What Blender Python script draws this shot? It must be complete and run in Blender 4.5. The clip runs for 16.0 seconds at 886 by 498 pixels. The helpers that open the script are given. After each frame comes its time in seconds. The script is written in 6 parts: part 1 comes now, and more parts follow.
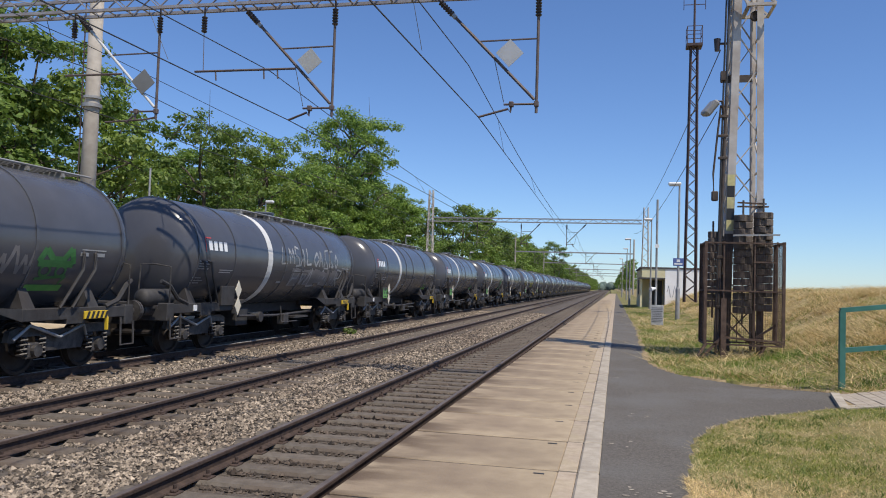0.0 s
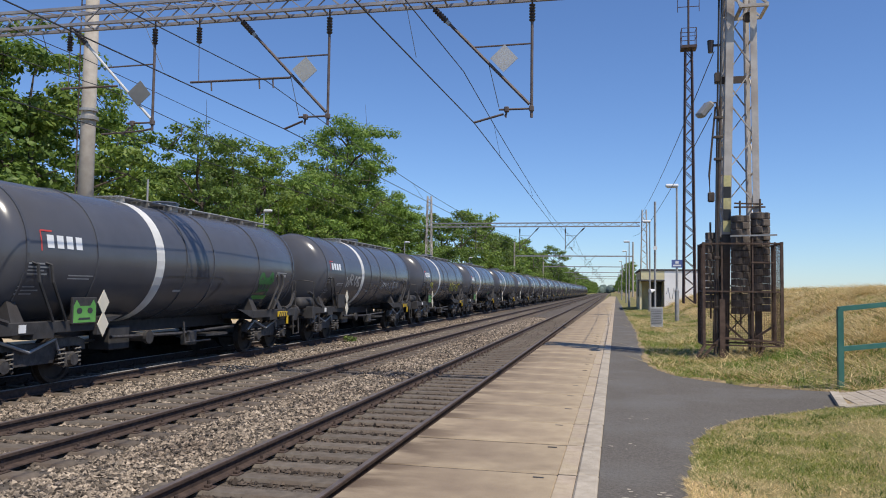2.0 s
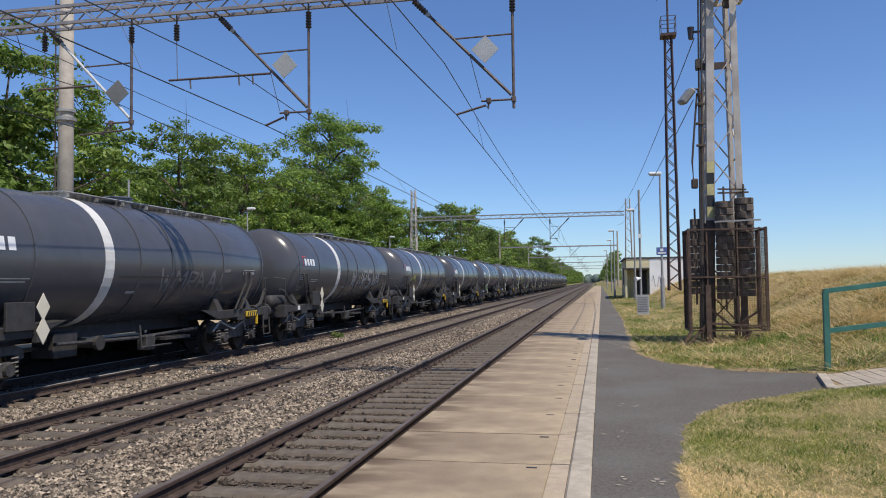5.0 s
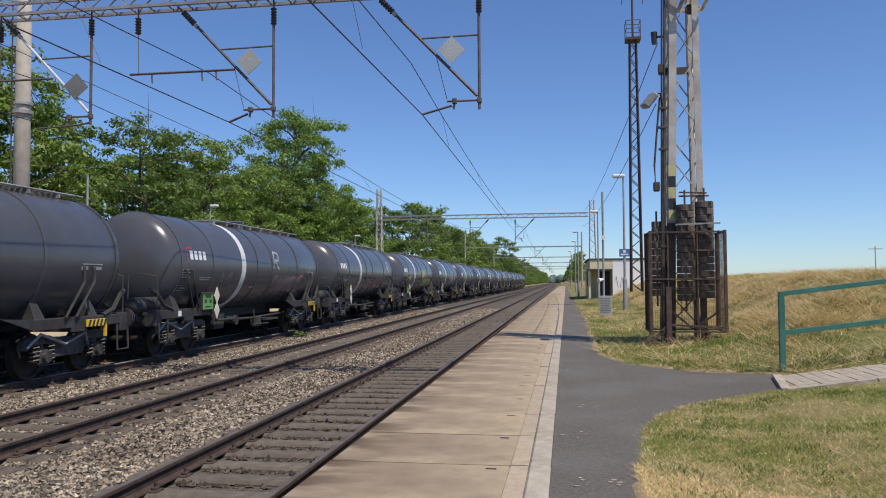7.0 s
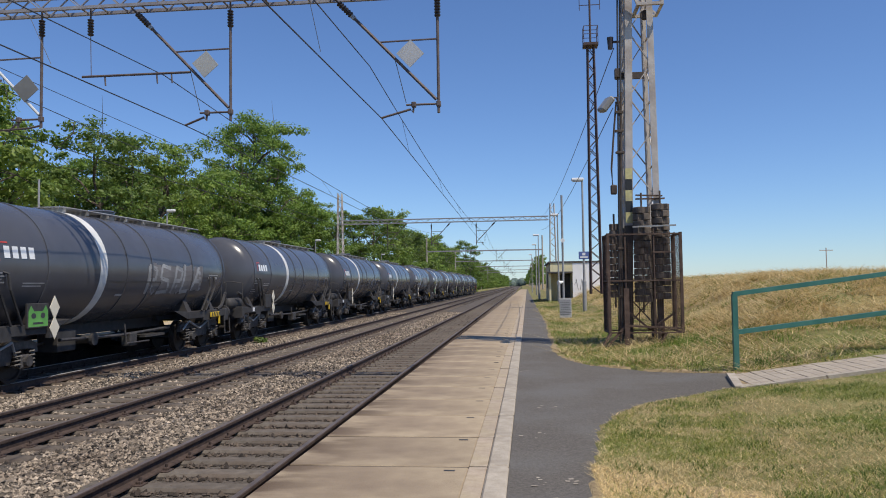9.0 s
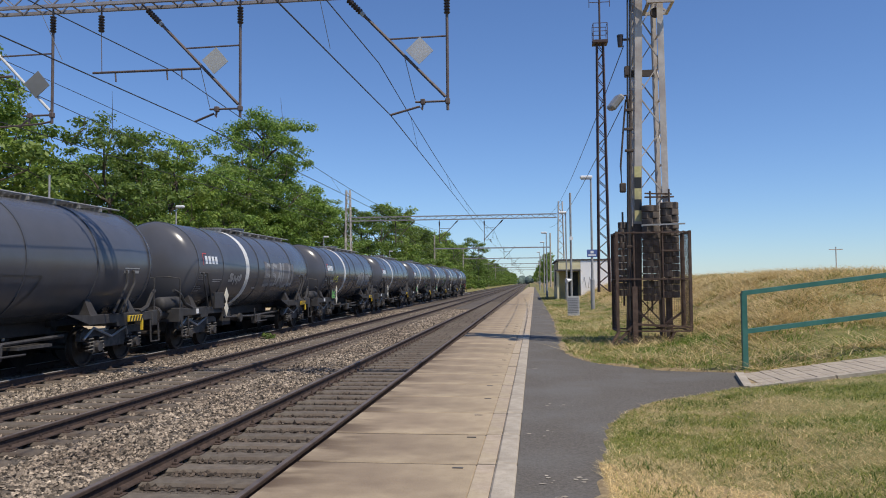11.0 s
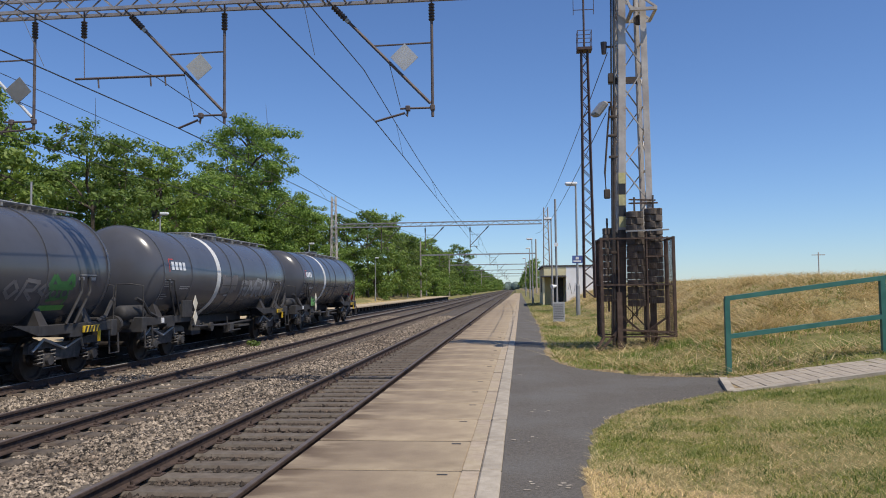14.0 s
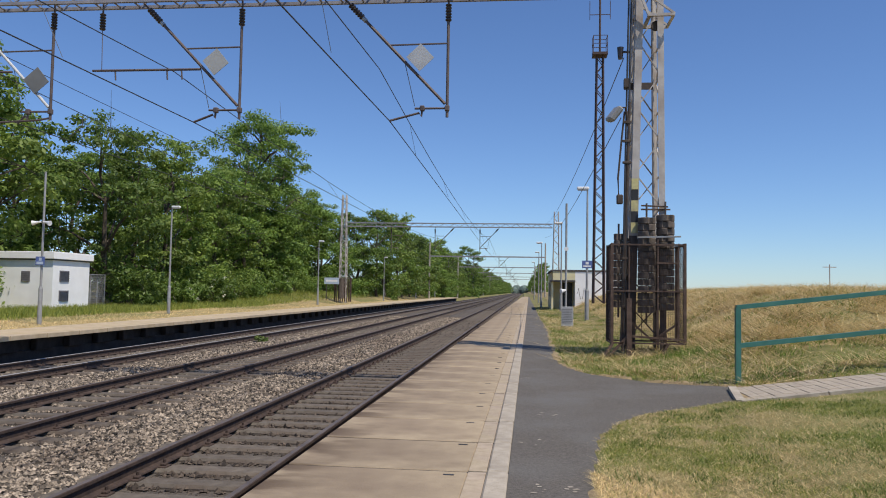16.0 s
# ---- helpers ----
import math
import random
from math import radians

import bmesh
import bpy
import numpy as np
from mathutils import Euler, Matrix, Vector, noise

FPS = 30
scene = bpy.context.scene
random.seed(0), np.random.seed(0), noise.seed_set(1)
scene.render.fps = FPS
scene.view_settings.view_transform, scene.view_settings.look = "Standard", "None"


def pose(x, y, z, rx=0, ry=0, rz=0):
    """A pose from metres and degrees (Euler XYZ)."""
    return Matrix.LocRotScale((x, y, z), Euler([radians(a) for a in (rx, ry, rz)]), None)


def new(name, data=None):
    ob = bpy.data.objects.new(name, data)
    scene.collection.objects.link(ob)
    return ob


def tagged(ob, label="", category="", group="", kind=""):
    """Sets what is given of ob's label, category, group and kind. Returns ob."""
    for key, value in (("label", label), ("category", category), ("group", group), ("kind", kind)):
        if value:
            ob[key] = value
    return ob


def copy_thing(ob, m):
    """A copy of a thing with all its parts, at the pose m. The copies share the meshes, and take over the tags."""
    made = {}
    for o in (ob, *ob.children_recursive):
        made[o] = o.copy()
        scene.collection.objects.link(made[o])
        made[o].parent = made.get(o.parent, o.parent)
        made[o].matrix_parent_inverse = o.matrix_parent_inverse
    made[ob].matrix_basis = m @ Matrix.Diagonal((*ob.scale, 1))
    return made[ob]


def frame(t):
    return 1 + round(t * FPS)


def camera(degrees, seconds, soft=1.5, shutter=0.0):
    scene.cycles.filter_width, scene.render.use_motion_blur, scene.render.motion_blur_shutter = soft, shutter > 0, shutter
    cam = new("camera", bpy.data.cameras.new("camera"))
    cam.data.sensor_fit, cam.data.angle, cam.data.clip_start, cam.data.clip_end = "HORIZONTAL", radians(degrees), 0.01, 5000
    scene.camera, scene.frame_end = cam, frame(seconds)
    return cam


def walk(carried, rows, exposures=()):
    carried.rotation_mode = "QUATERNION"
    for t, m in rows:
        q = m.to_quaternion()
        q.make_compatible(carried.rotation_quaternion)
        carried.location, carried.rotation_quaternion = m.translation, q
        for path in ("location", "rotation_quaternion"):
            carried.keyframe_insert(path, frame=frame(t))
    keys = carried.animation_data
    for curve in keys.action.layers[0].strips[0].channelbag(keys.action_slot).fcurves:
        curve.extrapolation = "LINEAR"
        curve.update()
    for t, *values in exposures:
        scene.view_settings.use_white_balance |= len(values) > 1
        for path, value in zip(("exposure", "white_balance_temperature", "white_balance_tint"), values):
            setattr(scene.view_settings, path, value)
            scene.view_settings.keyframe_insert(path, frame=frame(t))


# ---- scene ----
cam = camera(60.0, 16.0, soft=1.0)
walk(cam, [
    (0.0, pose(-0.041, -0.041, 1.217, 92.562, -1.809, 12.324)),
    (0.5, pose(-0.027, -0.044, 1.218, 92.770, -1.577, 12.516)),
    (1.0, pose(-0.014, -0.049, 1.220, 92.872, -1.145, 12.378)),
    (1.5, pose(-0.006, -0.048, 1.218, 92.965, -0.946, 12.282)),
    (2.0, pose(-0.015, -0.053, 1.218, 92.995, -0.775, 12.312)),
    (2.5, pose(-0.012, -0.056, 1.219, 92.951, -0.256, 12.178)),
    (3.0, pose(-0.007, -0.028, 1.211, 92.886, 0.203, 11.826)),
    (3.5, pose(-0.014, -0.041, 1.215, 92.783, 0.728, 11.562)),
    (4.0, pose(-0.021, -0.035, 1.212, 92.667, 0.804, 11.416)),
    (6.5, pose(-0.051, 0.007, 1.206, 92.368, 0.221, 10.169)),
    (7.0, pose(-0.011, -0.004, 1.219, 92.456, 0.339, 8.700)),
    (7.5, pose(0.011, 0.002, 1.212, 92.716, 0.807, 6.812)),
    (8.0, pose(0.010, -0.000, 1.210, 92.771, 0.954, 6.310)),
    (8.5, pose(0.011, 0.009, 1.207, 92.789, 0.982, 5.902)),
    (9.0, pose(0.020, -0.001, 1.206, 92.733, 0.848, 5.866)),
    (11.5, pose(0.008, -0.008, 1.210, 92.465, 0.500, 6.479)),
    (12.0, pose(0.017, 0.005, 1.206, 92.408, 0.542, 6.348)),
    (12.5, pose(0.034, -0.006, 1.204, 92.412, 0.782, 5.699)),
    (13.0, pose(0.035, -0.019, 1.209, 92.665, 0.853, 5.381)),
    (13.5, pose(0.028, -0.022, 1.214, 92.802, 0.807, 5.325)),
    (14.0, pose(0.024, -0.006, 1.208, 92.996, 0.719, 5.395)),
    (14.5, pose(0.015, -0.023, 1.211, 93.156, 0.432, 5.580)),
    (15.0, pose(-0.000, -0.020, 1.210, 93.291, -0.075, 5.590)),
    (15.5, pose(-0.001, -0.009, 1.203, 93.348, -0.654, 5.661)),
    (16.0, pose(0.000, 0.000, 1.196, 93.098, -0.947, 5.999)),
], exposures=[(0.0, 0.0, 6800, 10), (9.0, -0.1, 6800, 10), (16.0, -0.13, 6800, 10)])

# ---- world, sun ----
SUN_AZ, SUN_EL = (0.79, -0.61), radians(61)   # horizontal direction towards the sun; elevation
world = bpy.data.worlds.new("sky")
scene.world = world
world.use_nodes = True
_n = world.node_tree.nodes
_sky = _n.new("ShaderNodeTexSky")
_sky.sky_type, _sky.sun_disc = "NISHITA", False
_sky.sun_elevation = SUN_EL
_sky.sun_rotation = math.atan2(SUN_AZ[0], SUN_AZ[1])
_sky.altitude, _sky.air_density, _sky.dust_density, _sky.ozone_density = 400, 1.0, 0.1, 3.0
_mix = _n.new("ShaderNodeMix")
_mix.data_type, _mix.blend_type = "RGBA", "MULTIPLY"
_mix.inputs["Factor"].default_value = 1.0
_mix.inputs["B"].default_value = (0.70, 0.89, 1.2, 1)      # a deep clear blue
world.node_tree.links.new(_sky.outputs[0], _mix.inputs["A"])
world.node_tree.links.new(_mix.outputs["Result"], _n["Background"].inputs[0])
_n["Background"].inputs[1].default_value = 0.12
_sun = new("sun", bpy.data.lights.new("sun", "SUN"))
_sun.data.energy, _sun.data.angle, _sun.data.color = 4.5, radians(0.5), (1.0, 0.94, 0.84)
_ce = math.cos(SUN_EL)
_d = Vector((SUN_AZ[0] * _ce, SUN_AZ[1] * _ce, math.sin(SUN_EL)))
_sun.matrix_world = Matrix.Translation((0, 0, 40)) @ _d.to_track_quat("Z", "Y").to_matrix().to_4x4()

# ---- materials ----
def mat(name, c1, c2, scale=6.0, rough=0.8, metal=0.0, bump=0.0, bscale=None, c3=None, s3=0.7, f3=0.5, vary=0.0, island=0.0, detail=5.0, spec=0.5):
    """Two-scale procedural surface: fine grain c1-c2, broad stains towards c3, relief, and variation piece by piece."""
    m = bpy.data.materials.new(name)
    m.use_nodes = True
    nt = m.node_tree
    N, L = nt.nodes.new, nt.links.new
    b = nt.nodes["Principled BSDF"]
    b.inputs["Roughness"].default_value, b.inputs["Metallic"].default_value = rough, metal
    b.inputs["Specular IOR Level"].default_value = spec
    tc = N("ShaderNodeTexCoord")
    nz = N("ShaderNodeTexNoise")
    nz.inputs["Scale"].default_value, nz.inputs["Detail"].default_value = scale, detail
    L(tc.outputs["Object"], nz.inputs["Vector"])
    rp = N("ShaderNodeValToRGB")
    rp.color_ramp.elements[0].position, rp.color_ramp.elements[1].position = 0.3, 0.7
    rp.color_ramp.elements[0].color, rp.color_ramp.elements[1].color = (*c1, 1), (*c2, 1)
    L(nz.outputs["Fac"], rp.inputs["Fac"])
    col = rp.outputs["Color"]
    if c3:
        n2 = N("ShaderNodeTexNoise")
        n2.inputs["Scale"].default_value, n2.inputs["Detail"].default_value = s3, 6.0
        L(tc.outputs["Object"], n2.inputs["Vector"])
        mr = N("ShaderNodeMapRange")
        mr.inputs["From Min"].default_value, mr.inputs["From Max"].default_value = 0.45, 0.7
        mr.inputs["To Max"].default_value = f3
        L(n2.outputs["Fac"], mr.inputs["Value"])
        mx = N("ShaderNodeMix")
        mx.data_type = "RGBA"
        L(mr.outputs["Result"], mx.inputs["Factor"])
        L(col, mx.inputs["A"])
        mx.inputs["B"].default_value = (*c3, 1)
        col = mx.outputs["Result"]
    if vary or island:
        if vary:
            src = N("ShaderNodeObjectInfo").outputs["Random"]
        else:
            src = N("ShaderNodeNewGeometry").outputs["Random Per Island"]
        a = vary or island
        mr = N("ShaderNodeMapRange")
        mr.inputs["To Min"].default_value, mr.inputs["To Max"].default_value = 1 - a, 1 + a
        L(src, mr.inputs["Value"])
        hs = N("ShaderNodeHueSaturation")
        L(mr.outputs["Result"], hs.inputs["Value"])
        L(col, hs.inputs["Color"])
        col = hs.outputs["Color"]
    L(col, b.inputs["Base Color"])
    if bump:
        n3 = N("ShaderNodeTexNoise")
        n3.inputs["Scale"].default_value, n3.inputs["Detail"].default_value = bscale or scale * 4, 4.0
        L(tc.outputs["Object"], n3.inputs["Vector"])
        bp = N("ShaderNodeBump")
        bp.inputs["Strength"].default_value, bp.inputs["Distance"].default_value = bump, 0.02
        L(n3.outputs["Fac"], bp.inputs["Height"])
        L(bp.outputs["Normal"], b.inputs["Normal"])
    return m


def leafmat(name, c1, c2, trans=0.35):
    """Leaves: colour by leaf, part of the light let through."""
    m = bpy.data.materials.new(name)
    m.use_nodes = True
    nt = m.node_tree
    N, L = nt.nodes.new, nt.links.new
    b, out = nt.nodes["Principled BSDF"], nt.nodes["Material Output"]
    rp = N("ShaderNodeValToRGB")
    rp.color_ramp.elements[0].color, rp.color_ramp.elements[1].color = (*c1, 1), (*c2, 1)
    L(N("ShaderNodeNewGeometry").outputs["Random Per Island"], rp.inputs["Fac"])
    oi = N("ShaderNodeObjectInfo")
    mr = N("ShaderNodeMapRange")
    mr.inputs["To Min"].default_value, mr.inputs["To Max"].default_value = 0.75, 1.25
    L(oi.outputs["Random"], mr.inputs["Value"])
    hs = N("ShaderNodeHueSaturation")
    L(mr.outputs["Result"], hs.inputs["Value"])
    L(rp.outputs["Color"], hs.inputs["Color"])
    L(hs.outputs["Color"], b.inputs["Base Color"])
    b.inputs["Roughness"].default_value = 0.55
    tr = N("ShaderNodeBsdfTranslucent")
    L(hs.outputs["Color"], tr.inputs["Color"])
    mx = N("ShaderNodeMixShader")
    mx.inputs[0].default_value = trans
    L(b.outputs[0], mx.inputs[1])
    L(tr.outputs[0], mx.inputs[2])
    L(mx.outputs[0], out.inputs["Surface"])
    return m


M_BALLAST = mat("ballast_bed", (0.045, 0.037, 0.03), (0.16, 0.132, 0.105), 22, 0.95, bump=1.0, bscale=40, c3=(0.09, 0.065, 0.05), s3=0.5)
M_STONE = mat("ballast_stone", (0.095, 0.074, 0.055), (0.37, 0.3, 0.225), 9, 0.9, island=0.9, c3=(0.09, 0.06, 0.042), s3=0.6, f3=0.6)
M_STONEDARK = mat("ballast_stone_rusty", (0.045, 0.034, 0.026), (0.12, 0.092, 0.07), 9, 0.95, island=0.7, c3=(0.06, 0.038, 0.027), s3=0.6, f3=0.6)
M_SLEEPER = mat("sleeper_concrete", (0.09, 0.074, 0.058), (0.17, 0.142, 0.112), 7, 0.9, bump=0.5, c3=(0.1, 0.07, 0.05), s3=1.5, f3=0.7, vary=0.15)
M_RAIL = mat("rail_rust", (0.035, 0.022, 0.017), (0.08, 0.052, 0.04), 12, 0.85, metal=0.0, bump=0.3)
M_RAILTOP = mat("rail_running_surface", (0.1, 0.08, 0.07), (0.16, 0.13, 0.115), 3, 0.6, metal=0.2)
# polished rail heads: the sheen is put into a pale, barely metallic colour
M_RAILSHINE = mat("rail_polished", (0.3, 0.285, 0.27), (0.42, 0.4, 0.385), 3, 0.5, metal=0.3)
M_SLAB = mat("platform_concrete", (0.33, 0.255, 0.168), (0.46, 0.362, 0.24), 5, 0.9, bump=0.25, bscale=60, c3=(0.2, 0.145, 0.1), s3=0.8, f3=0.85, vary=0.09)
M_FARSLAB = mat("far_platform_concrete", (0.42, 0.33, 0.22), (0.56, 0.45, 0.31), 3, 0.9, bump=0.25, bscale=60, c3=(0.46, 0.35, 0.18), s3=0.8, f3=0.6, vary=0.05)
# near-black concrete: shade under overhangs and in joints is put into the colour
M_SHADEDWALL = mat("platform_wall_concrete", (0.022, 0.019, 0.018), (0.05, 0.042, 0.038), 4, 0.95, bump=0.5, c3=(0.014, 0.012, 0.011), s3=0.6, f3=0.7)
M_KERB = mat("kerb_painted", (0.34, 0.29, 0.225), (0.47, 0.41, 0.33), 9, 0.85, bump=0.3, c3=(0.25, 0.21, 0.165), s3=3.0, f3=0.75, vary=0.08)
M_EDGE = mat("kerb_bare", (0.33, 0.26, 0.19), (0.46, 0.37, 0.28), 9, 0.9, bump=0.3, c3=(0.4, 0.34, 0.14), s3=1.7, f3=0.3, vary=0.06)
M_ASPHALT = mat("asphalt", (0.084, 0.073, 0.061), (0.165, 0.147, 0.125), 60, 0.95, bump=0.6, bscale=150, c3=(0.17, 0.165, 0.155), s3=0.9, f3=0.6)
M_PAVER = mat("pavers", (0.33, 0.275, 0.215), (0.45, 0.385, 0.31), 12, 0.9, bump=0.3, c3=(0.3, 0.25, 0.16), s3=1.3, f3=0.5, vary=0.06)
M_GRASSGROUND = mat("grass_ground", (0.115, 0.115, 0.032), (0.3, 0.235, 0.1), 5.0, 1.0, bump=1.0, bscale=60, c3=(0.14, 0.18, 0.035), s3=0.5, f3=0.7)
M_FIELD = mat("dry_field", (0.24, 0.18, 0.075), (0.52, 0.38, 0.185), 4.0, 1.0, bump=0.8, bscale=25, c3=(0.15, 0.16, 0.05), s3=0.5, f3=0.75)
M_TUFT = leafmat("green_tufts", (0.06, 0.12, 0.015), (0.2, 0.28, 0.045), 0.35)
M_STRAW = mat("dead_grass_edge", (0.24, 0.17, 0.09), (0.48, 0.36, 0.2), 14, 1.0, bump=1.0, bscale=70, c3=(0.36, 0.27, 0.13), s3=2.0)
M_CREAM = mat("cream_enamel", (0.66, 0.6, 0.47), (0.74, 0.68, 0.55), 4, 0.5)
M_GRASS = leafmat("grass_blades", (0.1, 0.155, 0.022), (0.36, 0.365, 0.07), 0.35)
M_DRYGRASS = leafmat("dry_grass_blades", (0.45, 0.335, 0.135), (0.86, 0.685, 0.37), 0.3)
M_LEAF = leafmat("leaves", (0.11, 0.19, 0.03), (0.28, 0.37, 0.075), 0.4)
M_LEAFD = leafmat("leaves_dark", (0.085, 0.155, 0.025), (0.22, 0.32, 0.06), 0.4)
M_FLOWER = mat("blossom", (0.6, 0.58, 0.45), (0.75, 0.74, 0.62), 8, 0.8)
M_BARK = mat("bark", (0.05, 0.038, 0.028), (0.12, 0.095, 0.07), 8, 0.95, bump=1.0, bscale=20)
M_TANK = mat("tank_paint", (0.074, 0.076, 0.087), (0.088, 0.09, 0.102), 2, 0.25, bump=0.03, bscale=3, c3=(0.075, 0.072, 0.072), s3=0.6, f3=0.6, vary=0.08)
M_STRIPE = mat("stripe_white", (0.62, 0.61, 0.58), (0.75, 0.74, 0.71), 3, 0.5, c3=(0.5, 0.47, 0.42), s3=1.2, f3=0.5)
M_FRAME = mat("underframe_black", (0.026, 0.025, 0.026), (0.055, 0.052, 0.051), 5, 0.7, bump=0.2, c3=(0.045, 0.035, 0.028), s3=1.5, f3=0.6)
M_BOGIE = mat("bogie_steel", (0.04, 0.037, 0.036), (0.105, 0.096, 0.09), 8, 0.55, metal=0.3, bump=0.3)
M_WHEEL = mat("wheel_steel", (0.018, 0.015, 0.013), (0.045, 0.036, 0.03), 6, 0.6, metal=0.4)
M_GALV = mat("galvanised_steel", (0.3, 0.3, 0.3), (0.44, 0.44, 0.43), 6, 0.55, metal=0.3, c3=(0.2, 0.17, 0.14), s3=1.5, f3=0.6)
M_MAST = mat("mast_paint", (0.42, 0.385, 0.35), (0.56, 0.52, 0.48), 4, 0.7, c3=(0.22, 0.15, 0.115), s3=1.8, f3=0.6, bump=0.2)
M_BEAM = mat("beam_grey", (0.23, 0.225, 0.245), (0.36, 0.355, 0.375), 4, 0.65, c3=(0.22, 0.18, 0.17), s3=1.4, f3=0.5)
M_MASTDARK = mat("mast_rusty", (0.045, 0.033, 0.028), (0.1, 0.075, 0.06), 6, 0.85, c3=(0.15, 0.12, 0.1), s3=1.2, f3=0.4, bump=0.3)
M_CAGE = mat("cage_rusty", (0.06, 0.035, 0.026), (0.13, 0.085, 0.062), 8, 0.85, bump=0.3)
M_WEIGHT = mat("weight_castiron", (0.07, 0.055, 0.045), (0.16, 0.128, 0.104), 7, 0.9, bump=0.5, vary=0.1)
M_TOWER = mat("tower_rust_red", (0.05, 0.03, 0.03), (0.09, 0.055, 0.05), 5, 0.7)
M_INSUL = mat("insulator_brown", (0.03, 0.02, 0.018), (0.06, 0.042, 0.038), 5, 0.35)
M_TUBE = mat("catenary_tube", (0.09, 0.065, 0.06), (0.16, 0.125, 0.11), 5, 0.6, metal=0.2)
M_TUBELIGHT = mat("catenary_tube_light", (0.55, 0.55, 0.53), (0.68, 0.68, 0.66), 5, 0.5, metal=0.2)
M_WIRE = mat("wire", (0.03, 0.03, 0.032), (0.05, 0.05, 0.05), 5, 0.6)
M_SIGNGREY = mat("sign_back_grey", (0.34, 0.34, 0.32), (0.42, 0.42, 0.4), 3, 0.6)
M_SIGNDARK = mat("sign_back_dark", (0.15, 0.15, 0.14), (0.2, 0.2, 0.19), 3, 0.6)
M_SIGNPALE = mat("sign_back_pale", (0.39, 0.4, 0.41), (0.46, 0.47, 0.48), 3, 0.6)
M_POLE = mat("concrete_pole", (0.36, 0.32, 0.27), (0.47, 0.42, 0.36), 5, 0.9, bump=0.2, c3=(0.28, 0.24, 0.2), s3=0.9)
M_GREEN = mat("handrail_green", (0.03, 0.13, 0.1), (0.05, 0.18, 0.14), 6, 0.45, c3=(0.07, 0.2, 0.16), s3=3)
M_RENDERW = mat("white_render", (0.85, 0.845, 0.83), (0.91, 0.905, 0.89), 2, 0.9, bump=0.15, c3=(0.72, 0.7, 0.66), s3=0.8, f3=0.35)
M_RENDERC = mat("cream_render", (0.66, 0.58, 0.34), (0.76, 0.69, 0.45), 2, 0.9, bump=0.15)
M_ROOF = mat("roof_felt", (0.06, 0.055, 0.055), (0.11, 0.1, 0.1), 4, 0.9)
M_DARK = mat("dark_opening", (0.03, 0.03, 0.032), (0.06, 0.06, 0.062), 5, 0.6)
M_LOUVRE = mat("louvre_grey", (0.13, 0.12, 0.13), (0.2, 0.19, 0.2), 5, 0.6)
M_WHITE = mat("white_enamel", (0.75, 0.75, 0.74), (0.82, 0.82, 0.81), 3, 0.4)
M_BLUE = mat("sign_blue", (0.09, 0.14, 0.34), (0.12, 0.17, 0.4), 3, 0.4)
M_PALEBLUE = mat("sign_pale_blue", (0.42, 0.5, 0.6), (0.5, 0.58, 0.68), 3, 0.5)
M_YELLOW = mat("paint_yellow", (0.7, 0.46, 0.03), (0.78, 0.54, 0.05), 4, 0.5)
M_FADEDYELLOW = mat("paint_yellow_faded", (0.5, 0.45, 0.2), (0.62, 0.56, 0.28), 9, 0.7, c3=(0.3, 0.26, 0.17), s3=6.0, f3=0.7)
M_BLACK = mat("paint_black", (0.02, 0.02, 0.02), (0.03, 0.03, 0.03), 4, 0.5)
M_RED = mat("paint_red", (0.5, 0.05, 0.04), (0.6, 0.07, 0.05), 4, 0.5)
M_SPRAYW = mat("spray_silver", (0.2, 0.2, 0.2), (0.42, 0.42, 0.42), 2, 0.5)
M_SPRAYF = mat("spray_fill", (0.13, 0.12, 0.12), (0.2, 0.185, 0.18), 1.5, 0.55)
M_SPRAYG = mat("spray_green", (0.09, 0.3, 0.06), (0.16, 0.42, 0.1), 3, 0.5)
M_SPRAYGD = mat("spray_dark_green", (0.03, 0.13, 0.035), (0.06, 0.2, 0.06), 3, 0.5)
M_SPRAYY = mat("spray_yellow", (0.42, 0.4, 0.05), (0.55, 0.52, 0.1), 3, 0.5)
M_SPRAYP = mat("spray_pink", (0.3, 0.12, 0.12), (0.42, 0.22, 0.2), 3, 0.5)
M_NOTICE = mat("notice_board", (0.3, 0.3, 0.31), (0.55, 0.55, 0.54), 30, 0.6)
# greyed blue-green: the haze of distance is put into the woods' colour
M_HAZE = mat("far_woods", (0.1, 0.14, 0.12), (0.15, 0.2, 0.17), 0.1, 1.0)


